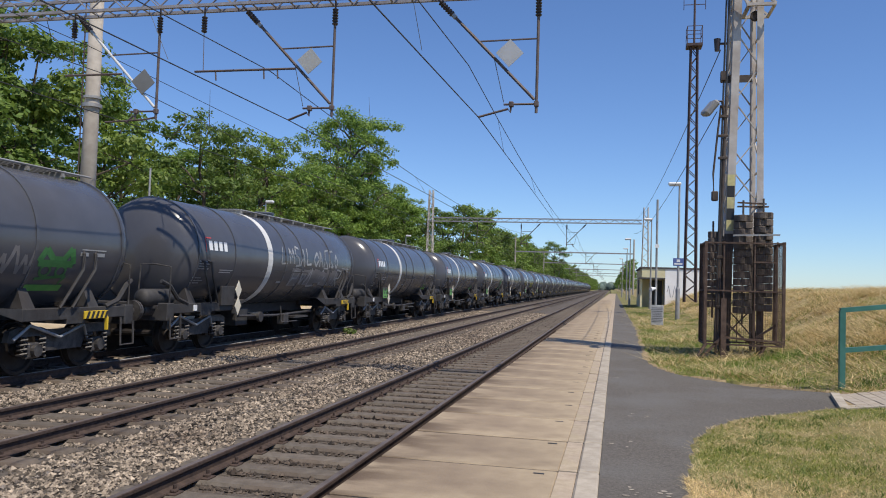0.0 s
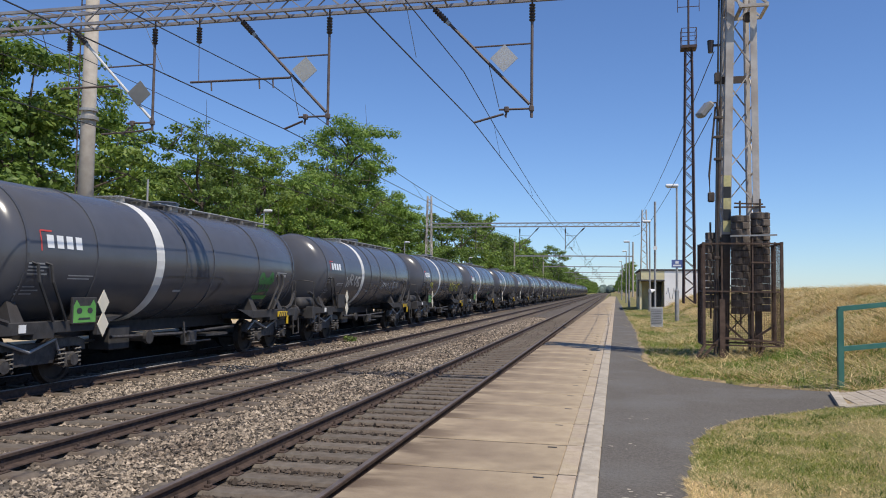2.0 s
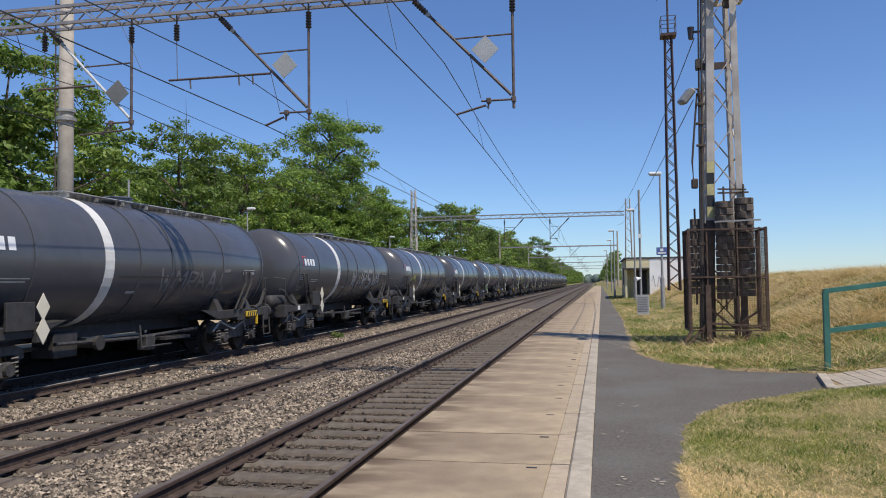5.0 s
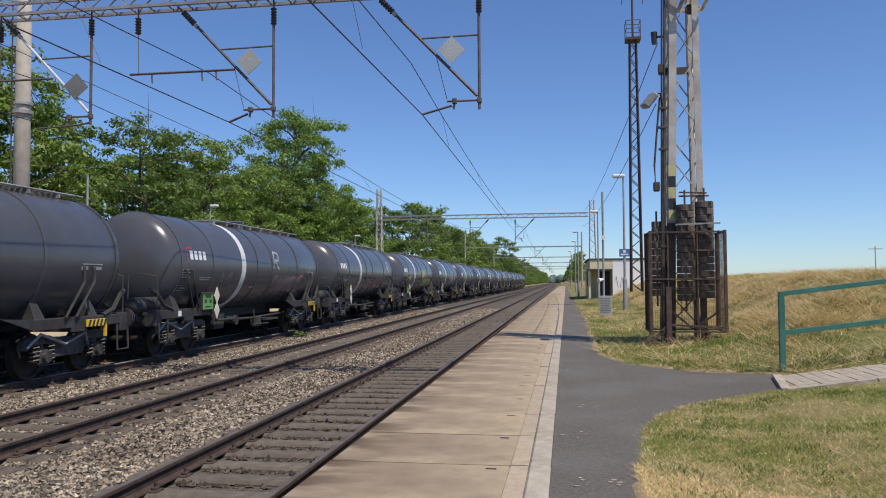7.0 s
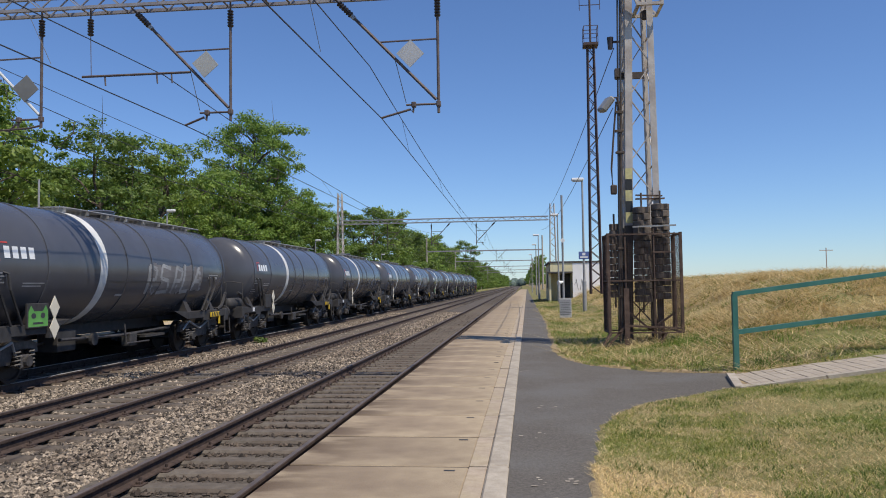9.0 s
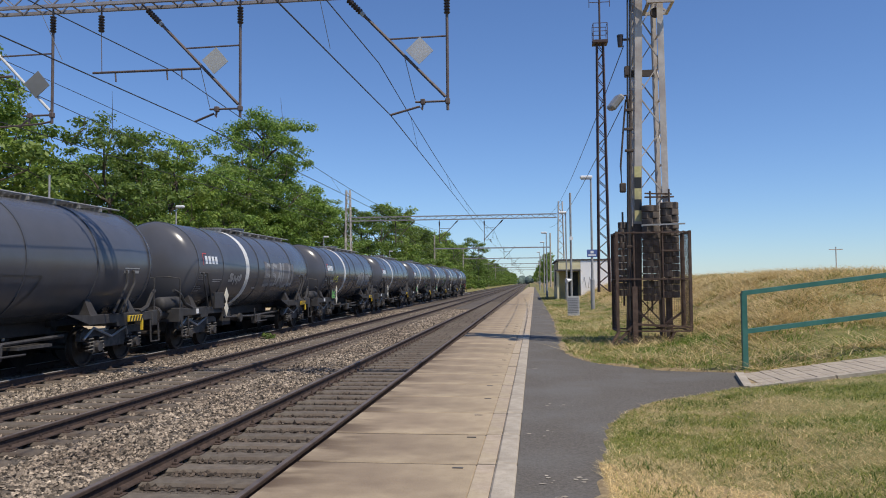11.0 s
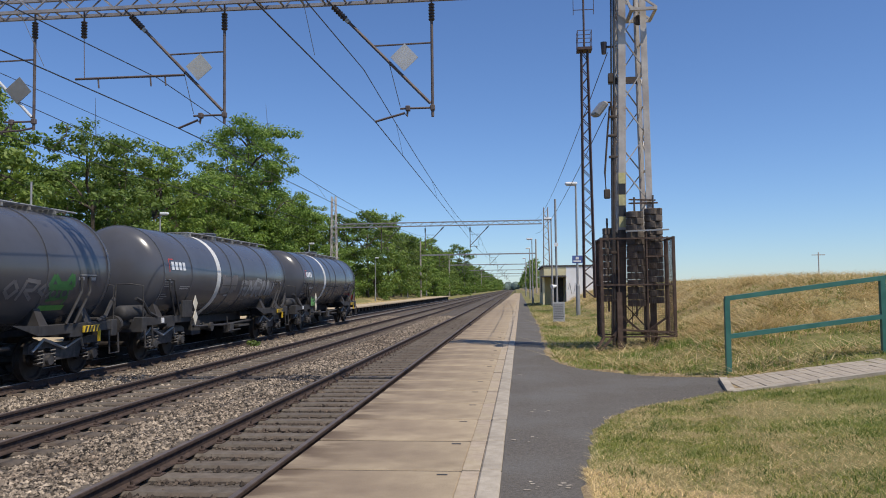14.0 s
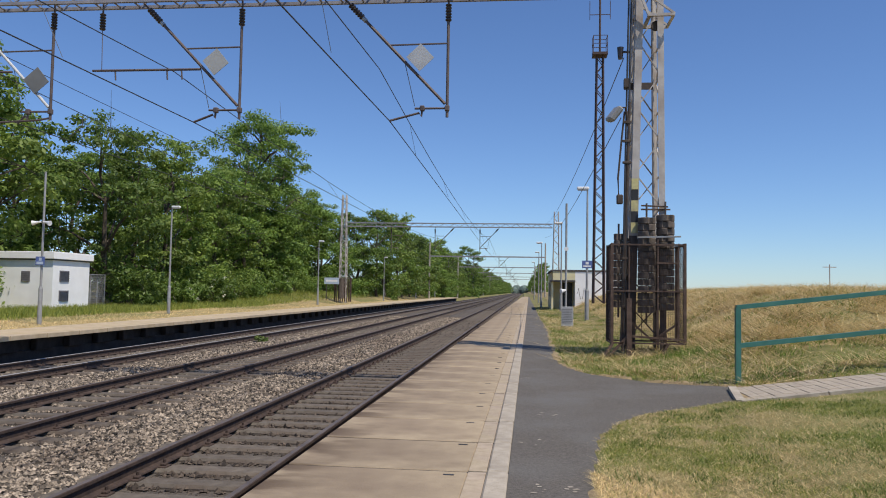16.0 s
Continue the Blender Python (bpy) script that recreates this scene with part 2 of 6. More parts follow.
def slab_stains(m):
    """Rust-brown run-off along the track side of the slabs, and dark damp blots."""
    nt = m.node_tree
    N, L = nt.nodes.new, nt.links.new
    b = nt.nodes["Principled BSDF"]
    old = b.inputs["Base Color"].links[0].from_socket
    g = N("ShaderNodeNewGeometry")
    sp = N("ShaderNodeSeparateXYZ")
    L(g.outputs["Position"], sp.inputs[0])
    edge = N("ShaderNodeMapRange")
    edge.inputs["From Min"].default_value, edge.inputs["From Max"].default_value = -1.1, -1.6
    L(sp.outputs["X"], edge.inputs["Value"])
    mp = N("ShaderNodeMapping")
    mp.inputs["Scale"].default_value = (0.9, 2.6, 1.0)
    L(g.outputs["Position"], mp.inputs["Vector"])
    nz = N("ShaderNodeTexNoise")
    nz.inputs["Scale"].default_value, nz.inputs["Detail"].default_value = 1.3, 4.0
    L(mp.outputs[0], nz.inputs["Vector"])
    blot = N("ShaderNodeMapRange")
    blot.inputs["From Min"].default_value, blot.inputs["From Max"].default_value = 0.4, 0.56
    L(nz.outputs["Fac"], blot.inputs["Value"])
    mul = N("ShaderNodeMath")
    mul.operation = "MULTIPLY"
    L(edge.outputs[0], mul.inputs[0])
    L(blot.outputs[0], mul.inputs[1])
    mx = N("ShaderNodeMix")
    mx.data_type = "RGBA"
    L(mul.outputs[0], mx.inputs["Factor"])
    L(old, mx.inputs["A"])
    mx.inputs["B"].default_value = (0.1, 0.065, 0.04, 1)
    L(mx.outputs["Result"], b.inputs["Base Color"])


slab_stains(M_SLAB)


# ---- mesh helpers ----
def part(name, bm, material, parent=None, label="", smooth=False):
    """Links a bmesh as one mesh object under a thing or part."""
    me = bpy.data.meshes.new(name)
    bmesh.ops.recalc_face_normals(bm, faces=bm.faces)
    bm.to_mesh(me)
    bm.free()
    if smooth:
        me.polygons.foreach_set("use_smooth", [True] * len(me.polygons))
    me.materials.append(material)
    ob = new(name, me)
    ob.parent = parent
    if label:
        tagged(ob, label)
    return ob


def pydata(name, verts, faces, material, parent=None):
    me = bpy.data.meshes.new(name)
    me.from_pydata(verts, [], faces)
    me.materials.append(material)
    me.update()
    ob = new(name, me)
    ob.parent = parent
    return ob


def thing(name, label, category, at=(0, 0, 0), rz=0, group=""):
    ob = new(name)
    ob.matrix_basis = pose(*at, 0, 0, rz)
    return tagged(ob, label, category, group)


def bx(bm, x0, x1, y0, y1, z0, z1, bevel=0.0):
    r = bmesh.ops.create_cube(bm, size=1.0, matrix=Matrix.LocRotScale(((x0 + x1) / 2, (y0 + y1) / 2, (z0 + z1) / 2), None, (abs(x1 - x0), abs(y1 - y0), abs(z1 - z0))))
    if bevel:
        es = list({e for v in r["verts"] for e in v.link_edges})
        bmesh.ops.bevel(bm, geom=es, offset=bevel, segments=1, affect="EDGES")
    return bm


def bar(bm, p, q, w, h=None, n=0):
    """A bar from p to q: square section w x h, or round with n sides and radius w."""
    p, q = Vector(p), Vector(q)
    d = q - p
    rot = d.to_track_quat("Z", "Y").to_matrix().to_4x4()
    m = Matrix.Translation((p + q) / 2) @ rot
    if n:
        bmesh.ops.create_cone(bm, cap_ends=True, segments=n, radius1=w, radius2=w, depth=d.length, matrix=m)
    else:
        bmesh.ops.create_cube(bm, size=1.0, matrix=m @ Matrix.Diagonal((w, h or w, d.length, 1)))
    return bm


def cone(bm, p, q, r1, r2, n=10):
    p, q = Vector(p), Vector(q)
    d = q - p
    m = Matrix.Translation((p + q) / 2) @ d.to_track_quat("Z", "Y").to_matrix().to_4x4()
    bmesh.ops.create_cone(bm, cap_ends=True, segments=n, radius1=r1, radius2=r2, depth=d.length, matrix=m)
    return bm


def pipe(bm, pts, r, n=6):
    """One bent tube through the points."""
    pts = [Vector(p) for p in pts]
    rings = []
    for i, p in enumerate(pts):
        d = (pts[min(i + 1, len(pts) - 1)] - pts[max(i - 1, 0)]).normalized()
        q = d.to_track_quat("Z", "Y")
        rings.append([bm.verts.new(p + q @ Vector((r * math.cos(6.28319 * k / n), r * math.sin(6.28319 * k / n), 0))) for k in range(n)])
    for a, b in zip(rings, rings[1:]):
        for k in range(n):
            bm.faces.new((a[k], a[(k + 1) % n], b[(k + 1) % n], b[k]))
    bm.faces.new(rings[0][::-1])
    bm.faces.new(rings[-1])
    return bm


def upright(bm, p, q, wx, wy):
    """A leaning post from p up to q whose section stays square to x and y."""
    ends = [[bm.verts.new((c[0] + sx * wx / 2, c[1] + sy * wy / 2, c[2])) for sx, sy in ((-1, -1), (1, -1), (1, 1), (-1, 1))] for c in (p, q)]
    for k in range(4):
        bm.faces.new((ends[0][k], ends[0][(k + 1) % 4], ends[1][(k + 1) % 4], ends[1][k]))
    bm.faces.new(ends[0][::-1])
    bm.faces.new(ends[1])
    return bm


def B():
    return bmesh.new()


def noise2(x, y, s, seed=0.0):
    return noise.noise((x * s, y * s, seed))

# ---- the ground and the track bed ----
RAIL_Z = -0.65
TRACKS = (-3.32, -7.25, -11.1)
EDGE_X, FAR_X, FAR_Z = -1.6, -12.72, -0.12


PATH_NEAR = [(-6, 0.38), (3.0, 0.39), (4.6, 0.42), (5.55, 0.53), (6.41, 0.66), (7.3, 0.9), (7.8, 1.2), (8.15, 1.6), (8.35, 2.05), (8.5, 2.5)]
PATH_FAR = [(9.4, 2.6), (9.75, 2.35), (10.35, 1.95), (11.0, 1.42), (11.45, 1.04), (12.2, 0.76), (13.1, 0.61), (14.6, 0.56), (16, 0.6), (24, 0.75), (42, 0.79), (60, 0.86), (110, 1.0), (190, 1.45)]


def path_edge(y):
    """Where the asphalt ends on the grass side, with the branch towards the ramp."""
    return float(np.interp(y, *zip(*(PATH_NEAR + PATH_FAR)))) + 0.035 * noise2(1.0, y, 4.0) + 0.05 * noise2(3.0, y, 1.1, 3.0)


def smooth01(v):
    v = min(max(v, 0.0), 1.0)
    return v * v * (3 - 2 * v)


def bank(x, y):
    """How far up the embankment a place is, 0 to 1."""
    d = min(x - 2.4, (y - 10.9) * 0.8)
    return smooth01(d / 3.6)


def land(x, y):
    """Height of the soil."""
    if x < FAR_X - 1.0:
        if y > 150:
            return -0.55
        return FAR_Z - 0.06 + 0.9 * smooth01((-16.8 - x) / 5) * smooth01((y - 52) / 22) + 0.09 * smooth01((-16.5 - x) / 5) * (1 + noise2(x, y, 0.3))
    if x < EDGE_X + 0.05:
        return -1.15
    if x < -0.02:
        return -0.22
    ramp = 0.125 * max(0.0, min(x, 9.0) - 1.7) * smooth01((15 - y) / 4)
    side = 0.1 * smooth01((x - 0.6) / 2.5)
    if y < 60 and x < path_edge(y) - 0.04:
        return -0.04
    return (0.014 if y < 60 else -0.01) + side * smooth01((y - 10) / 4) + ramp + (1.2 - ramp) * bank(x, y) + 0.05 * noise2(x, y, 0.45) * smooth01((x - 0.7) / 1.5)


def spread(a, b, n, power=1.0):
    return [a + (b - a) * (i / n) ** power for i in range(n + 1)]


def sheet(name, xs, ys, height, mats, pick=None):
    verts = [(x, y, height(x, y)) for y in ys for x in xs]
    w = len(xs)
    faces = [(j * w + i, j * w + i + 1, (j + 1) * w + i + 1, (j + 1) * w + i) for j in range(len(ys) - 1) for i in range(w - 1)]
    ob = pydata(name, verts, faces, mats[0])
    for m in mats[1:]:
        ob.data.materials.append(m)
    if pick:
        ob.data.polygons.foreach_set("material_index", [pick(*p.center) for p in ob.data.polygons])
    ob.data.polygons.foreach_set("use_smooth", [True] * len(faces))
    return ob


_xs = sorted(set([-4000, -1500, -600, -250, -120, -70] + spread(-50, -13, 18) + [-13.75, -13.7, -7, -1.68, -1.64, -0.06, 0.0] + spread(0.2, 3.0, 56) + spread(3.2, 14, 40) + [16, 19, 24, 32, 45, 70, 120, 260, 700, 1600, 4000]))
_ys = sorted(set([-400, -120, -50, -20, -8] + spread(-3, 3, 12) + spread(3.05, 14, 150) + spread(14.2, 32, 46) + spread(33, 70, 22) + [80, 92, 106, 122, 140, 149, 151, 190, 240, 330, 480, 800, 1500, 4500]))


def soil(x, y, z):
    """0 green verge, 1 dry field, 2 dead grass beside the path."""
    if (x > 0 and bank(x, y) > 0.12 + 0.1 * noise2(x, y, 1.5)) or (-18.2 + 3.0 * noise2(x, y, 0.25, 7.0) < x < -13 and y < 150):
        return 1
    if 0 < x < 6 and y < 30:
        d = x - path_edge(y)
        if y < 9.5:
            d = min(d + 0.32 * smooth01((y - 4.3) / 0.9), 0.25 + 0.55 * max(0.0, float(np.interp(x, (0.5, 0.95, 1.5, 2.5), (5.6, 7.3, 8.0, 8.6))) - y) + 0.12)
        if d < 0.12 + 0.3 * noise2(x, y, 1.7, 5.0) + 0.12 * noise2(x, y, 6.0) + 0.75 * (1 - smooth01((y - 4.5) / 0.9)):
            return 2
    return 0


ground = sheet("ground", _xs, _ys, land, [M_GRASSGROUND, M_FIELD, M_STRAW], soil)
tagged(ground, "dry yellow-green grass on the bank and verge", "ground", kind="structure")


def bed(x, y):
    d = min(abs(x - t) for t in TRACKS)
    return -0.865 + 0.035 * smooth01((d - 1.2) / 0.5) + 0.012 * noise2(x, y, 3.0) - 0.12 * smooth01((x + 2.1) / 0.4)


_bx = spread(-12.95, -1.66, 44)
ballast = sheet("ballast", _bx, spread(-12, 40, 150) + [50, 62, 80, 100, 130, 180, 260, 400, 700, 1300], bed, [M_BALLAST])
tagged(ballast, "grey-brown crushed stone ballast between the rails", "ballast", kind="structure")


def stones(name, n, y0, y1, size, x0, x1, material, seed):
    """Loose angular stones strewn over the bed, thinning with distance."""
    rng = np.random.RandomState(seed)
    y = y0 * (y1 / y0) ** rng.rand(n)
    x = x0 + (x1 - x0) * rng.rand(n)
    z = np.array([bed(a, b) for a, b in zip(x, y)])
    for t in TRACKS:
        near = np.abs(x - t) < 1.3
        on = near & (np.abs(((y - 0.1) / 0.6) % 1 - 0.5) > 0.24)
        z[on] -= 0.03
        for rl in (t - 0.75, t + 0.75):
            x[np.abs(x - rl) < 0.11] += 0.24
    s = size * (0.55 + 0.8 * rng.rand(n)) * (1 + y / 45)
    base = np.array([(1, 0, 0), (0, 1, 0), (-1, 0, 0), (0, -1, 0), (0, 0, 0.75), (0, 0, -0.6)], float)
    v = base[None] * (0.65 + 0.7 * rng.rand(n, 6, 3)) * s[:, None, None]
    v += rng.normal(0, 0.22, (n, 6, 3)) * s[:, None, None]
    a = rng.rand(n) * 6.283
    c, sn = np.cos(a)[:, None], np.sin(a)[:, None]
    v = np.stack([v[..., 0] * c - v[..., 1] * sn, v[..., 0] * sn + v[..., 1] * c, v[..., 2]], -1)
    v += np.stack([x, y, z + s * 0.25], -1)[:, None]
    f = np.array([(0, 1, 4), (1, 2, 4), (2, 3, 4), (3, 0, 4), (1, 0, 5), (2, 1, 5), (3, 2, 5), (0, 3, 5)])
    faces = (f[None] + 6 * np.arange(n)[:, None, None]).reshape(-1, 3)
    ob = pydata(name, v.reshape(-1, 3).tolist(), faces.tolist(), material)
    return tagged(ob, "loose angular brown and grey ballast stones", "gravel", kind="stuff")


stones("ballast_stones", 112000, 5.2, 58.0, 0.0215, -12.6, -4.45, M_STONE, 5)
stones("rusty_ballast_stones", 22000, 4.5, 52.0, 0.025, -4.55, -1.9, M_STONEDARK, 6)

# ---- tracks: rails and sleepers ----
def rail_mesh(name, x, y0, y1, top):
    prof = [(-0.075, -0.16), (0.075, -0.16), (0.07, -0.145), (0.012, -0.125), (0.012, -0.045), (0.036, -0.035), (0.036, -0.006), (0.028, 0.0), (-0.028, 0.0), (-0.036, -0.006), (-0.036, -0.035), (-0.012, -0.045), (-0.012, -0.125), (-0.07, -0.145)]
    k = len(prof)
    verts = [(x + a, y, RAIL_Z + b) for y in (y0, y1) for a, b in prof]
    faces = [(i, (i + 1) % k, k + (i + 1) % k, k + i) for i in range(k)] + [tuple(range(k - 1, -1, -1)), tuple(range(k, 2 * k))]
    ob = pydata(name, verts, faces, M_RAIL)
    ob.data.materials.append(top)
    # on the polished track the sheen colour takes the right bevel too
    for k in ((6, 7) if top is M_RAILSHINE else (7,)):
        ob.data.polygons[k].material_index = 1
    return ob


def sleeper_mesh():
    bm = B()
    bx(bm, -1.25, 1.25, -0.14, 0.14, -0.2, 0.0, 0.03)
    for v in bm.verts:
        if abs(v.co.x) < 0.55 and v.co.z > -0.1:
            v.co.z -= 0.03
    me = bpy.data.meshes.new("sleeper")
    bm.to_mesh(me)
    bm.free()
    me.materials.append(M_SLEEPER)
    return me


def clip_mesh():
    bm = B()
    bx(bm, -0.16, 0.16, -0.08, 0.08, 0.0, 0.018, 0.005)
    for s in (-1, 1):
        bx(bm, s * 0.075, s * 0.135, -0.035, 0.035, 0.015, 0.05, 0.01)
        bar(bm, (s * 0.11, 0, 0.03), (s * 0.11, 0, 0.085), 0.016, n=6)
    me = bpy.data.meshes.new("rail_fastening")
    bm.to_mesh(me)
    bm.free()
    me.materials.append(M_RAIL)
    return me


SLEEPER, CLIP = sleeper_mesh(), clip_mesh()
for i, tx in enumerate(TRACKS):
    track = new("track")
    tagged(track, "railway track of rusty rails on concrete sleepers", "track", "tracks", "structure")
    for s in (-1, 1):
        r = rail_mesh("rail", tx + s * 0.75, -30, 1300, M_RAILSHINE if i == 2 else M_RAILTOP)
        r.parent = track
    far_v, far_f = [], []
    for j in range(655):
        y = -7.4 + 0.6 * j + 0.1
        if j < 145:
            sl = new("sleeper", SLEEPER)
            sl.parent = track
            sl.location = (tx, y, RAIL_Z - 0.165)
            if 8 < j < 72:
                for s in (-0.75, 0.75):
                    c = new("rail_fastening", CLIP)
                    c.parent = sl
                    c.location = (s, 0, -0.002)
        else:
            k = len(far_v)
            far_v += [(tx + a, y + b, RAIL_Z - 0.165 + c) for c in (-0.05, 0.0) for a, b in ((-1.25, -0.13), (1.25, -0.13), (1.25, 0.13), (-1.25, 0.13))]
            far_f += [tuple(k + n for n in q) for q in ((4, 5, 6, 7), (0, 1, 5, 4), (1, 2, 6, 5), (2, 3, 7, 6), (3, 0, 4, 7))]
    tagged(pydata("far_sleepers", far_v, far_f, M_SLEEPER, track), kind="stuff")

# ---- the platform in front: slabs, kerb, path ----
def slab_mesh(name, x0, x1, length, thick, material, bevel=0.007):
    bm = B()
    bx(bm, x0, x1, 0.02, length - 0.02, -thick, 0, bevel)
    me = bpy.data.meshes.new(name)
    bm.to_mesh(me)
    bm.free()
    me.materials.append(material)
    return me


platform = new("platform_near")
platform.rotation_euler = (0, 0, -0.0068)      # the platform closes in on the track a little
tagged(platform, "low platform of worn tan concrete slabs with a pale kerb", "platform", kind="structure")
# its dark top fills the slab gaps and stands in for joint shade
part("platform_wall", bx(B(), EDGE_X + 0.12, -0.03, -12, 190, -1.0, -0.008), M_SHADEDWALL, platform)
_slab = slab_mesh("slab", EDGE_X - 0.025, -0.39, 1.0, 0.11, M_SLAB)
_edge = slab_mesh("edging", -0.388, -0.269, 1.0, 0.11, M_EDGE, 0.003)
_kerb_worn = slab_mesh("kerbstone", -0.266, -0.122, 1.0, 0.1, M_EDGE, 0.014)
_kerb = slab_mesh("kerbstone", -0.266, -0.122, 1.0, 0.1, M_KERB, 0.014)
for j in range(86):
    for me in (_slab, _edge, _kerb if j < 23 else _kerb_worn):
        p = new(me.name.split('.')[0], me)
        p.parent = platform
        p.location = (0, -4.85 + j, random.uniform(-0.004, 0.004) + (0.012 if me.name.startswith('kerb') else 0))
_bm = B()
bx(_bm, -0.035, 0.035, -0.01, 0.01, -0.01, 0.004)
_eye = bpy.data.meshes.new("lifting_slot")
_bm.to_mesh(_eye)
_bm.free()
_eye.materials.append(M_DARK)
for j in range(6, 28):
    for x in (-0.5,):
        p = new("lifting_slot", _eye)
        p.parent = platform
        p.location = (x + random.uniform(-0.03, 0.03), -4.85 + j - 0.12, 0.001)
_bm = B()
for j in range(110):
    bx(_bm, EDGE_X - 0.025, -0.122, 81.16 + j, 82.145 + j, -0.1, 0.0)
tagged(part("far_slabs", _bm, M_SLAB, platform), kind="stuff")


_ay = sorted(spread(-6, 3, 6) + spread(3.05, 16, 240) + spread(16.3, 60, 60) + [80, 110, 150, 190])
_av, _af = [], []
for y in _ay:
    e = path_edge(y)
    for k in range(9):
        kx = -0.121 + 0.0068 * y
        x = kx + (e - kx) * k / 8
        _av.append((x, y, 0.006 + 0.118 * max(0.0, x - 1.7)))
for j in range(len(_ay) - 1):
    _af += [(9 * j + k, 9 * j + k + 1, 9 * j + k + 10, 9 * j + k + 9) for k in range(8)]
asphalt = pydata("asphalt_path", _av, _af, M_ASPHALT)
tagged(asphalt, "grey worn asphalt path with a branch to the ramp", "path", kind="structure")

# ---- the far platform ----
far_platform = new("platform_far")
tagged(far_platform, "far platform with a dark shadowed block edge and dusty top", "platform", kind="structure")
# wall, blocks and footing share the near-black colour standing for shade under slabs
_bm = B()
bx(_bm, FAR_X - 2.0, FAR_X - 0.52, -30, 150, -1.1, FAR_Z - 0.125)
part("platform_wall", _bm, M_SHADEDWALL, far_platform)
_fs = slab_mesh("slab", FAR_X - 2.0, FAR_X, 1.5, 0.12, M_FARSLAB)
_fb = slab_mesh("support_block", FAR_X - 0.5, FAR_X - 0.3, 0.75, 0.34, M_SHADEDWALL, 0.02)
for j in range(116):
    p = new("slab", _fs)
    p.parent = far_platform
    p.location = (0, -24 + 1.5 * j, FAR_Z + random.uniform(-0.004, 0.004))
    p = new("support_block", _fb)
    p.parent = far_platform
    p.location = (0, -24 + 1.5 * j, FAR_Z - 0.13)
part("footing", bx(B(), FAR_X - 0.5, FAR_X - 0.42, -30, 150, -1.1, FAR_Z - 0.47), M_SHADEDWALL, far_platform)

# ---- ramp of pavers and the green handrail ----
def ramp_z(x):
    return 0.006 + 0.122 * max(0.0, x - 1.7)


ramp = new("ramp_pavement")
tagged(ramp, "narrow ramp of grey concrete pavers up the bank", "pavement", kind="structure")


def ramp_centre(x):
    return 9.36 + 0.1 * (x - 2.5) - 0.02 * (x - 2.5) ** 2


_bm = B()
bx(_bm, 0, 0.113, -0.0985, 0.0985, -0.06, 0, 0.004)
_pv = bpy.data.meshes.new("paver")
_bm.to_mesh(_pv)
_bm.free()
_pv.materials.append(M_PAVER)
for i in range(-3, 60):
    for j in range(5):
        x = 2.55 + 0.118 * i
        if x < 2.28 + 0.035 * j:
            continue
        p = new("paver", _pv)
        p.parent = ramp
        p.location = (x, ramp_centre(x) - 0.86 + 0.2 * j, ramp_z(x) + 0.014 + random.uniform(-0.003, 0.003))
        p.rotation_euler = (0, -0.122, 0.0)
_bm = B()
_edge_pts = [[_bm.verts.new((x0_ + 0.12 * i if i else x0_, ramp_centre(x0_ + 0.12 * i) + dy, ramp_z(x0_ + 0.12 * i) + 0.007)) for i in range(56)] for x0_, dy in ((2.27, -0.96), (2.43, 0.04))]
for i in range(55):
    _bm.faces.new((_edge_pts[0][i], _edge_pts[0][i + 1], _edge_pts[1][i + 1], _edge_pts[1][i]))
part("bedding", _bm, M_STRAW, ramp)
_bm = B()
for i in range(9):
    x = 2.27 + 0.9 * i
    bar(_bm, (x, ramp_centre(x) - 1.0, ramp_z(x) - 0.02), (x + 0.88, ramp_centre(x + 0.88) - 1.0, ramp_z(x + 0.88) - 0.02), 0.06, 0.1)
part("edging", _bm, M_KERB, ramp)
part("kerbstone", bar(B(), (2.44, ramp_centre(2.49) + 0.02, ramp_z(2.44) - 0.01), (2.26, ramp_centre(2.3) - 1.0, ramp_z(2.26) - 0.01), 0.09, 0.09), M_KERB, ramp)


def handrail():
    h = thing("handrail", "green painted steel handrail with two bars beside the ramp", "handrail")
    posts = [2.615, 4.5, 6.4, 8.3]
    for x in posts:
        y = ramp_centre(x) + 0.4
        part("post", bar(B(), (x, y, ramp_z(x) - 0.15), (x, y, ramp_z(x) + 0.93), 0.062), M_GREEN, h)
    for dz in (0.93, 0.46):
        bm = B()
        for a, b in zip(posts, posts[1:]):
            bar(bm, (a - (0.02 if a == posts[0] else 0), ramp_centre(a) + 0.4, ramp_z(a) + dz), (b, ramp_centre(b) + 0.4, ramp_z(b) + dz), 0.055)
        part("bar", bm, M_GREEN, h)


handrail()

# worn paint flecks on the asphalt
_rng = random.Random(21)
for fx, fy, n in ((0.2, 4.75, 9), (0.16, 4.35, 7), (0.05, 6.2, 4), (-0.03, 10.7, 5), (0.3, 7.6, 5)):
    for k in range(n):
        cx, cy, r = fx + _rng.uniform(-0.14, 0.14), fy + _rng.uniform(-0.12, 0.12), _rng.uniform(0.006, 0.022)
        bm = B()
        vs = [bm.verts.new((cx + r * _rng.uniform(0.6, 1.6) * math.cos(a), cy + r * _rng.uniform(0.5, 1.2) * math.sin(a), 0.0102)) for a in (0, 1.05, 2.1, 3.14, 4.2, 5.2)]
        bm.faces.new(vs)
        part("paint_fleck", bm, M_KERB, asphalt)
# ---- the train ----
WAGON_L, TANK_R, TANK_Z = 14.22, 1.36, 2.4
TRAIN_X = TRACKS[2]


def on_tank(y, a, r=TANK_R):
    """A place on the tank's near side: y along, a degrees above the widest line."""
    a = radians(a)
    return (r * math.cos(a), y, TANK_Z + r * math.sin(a))


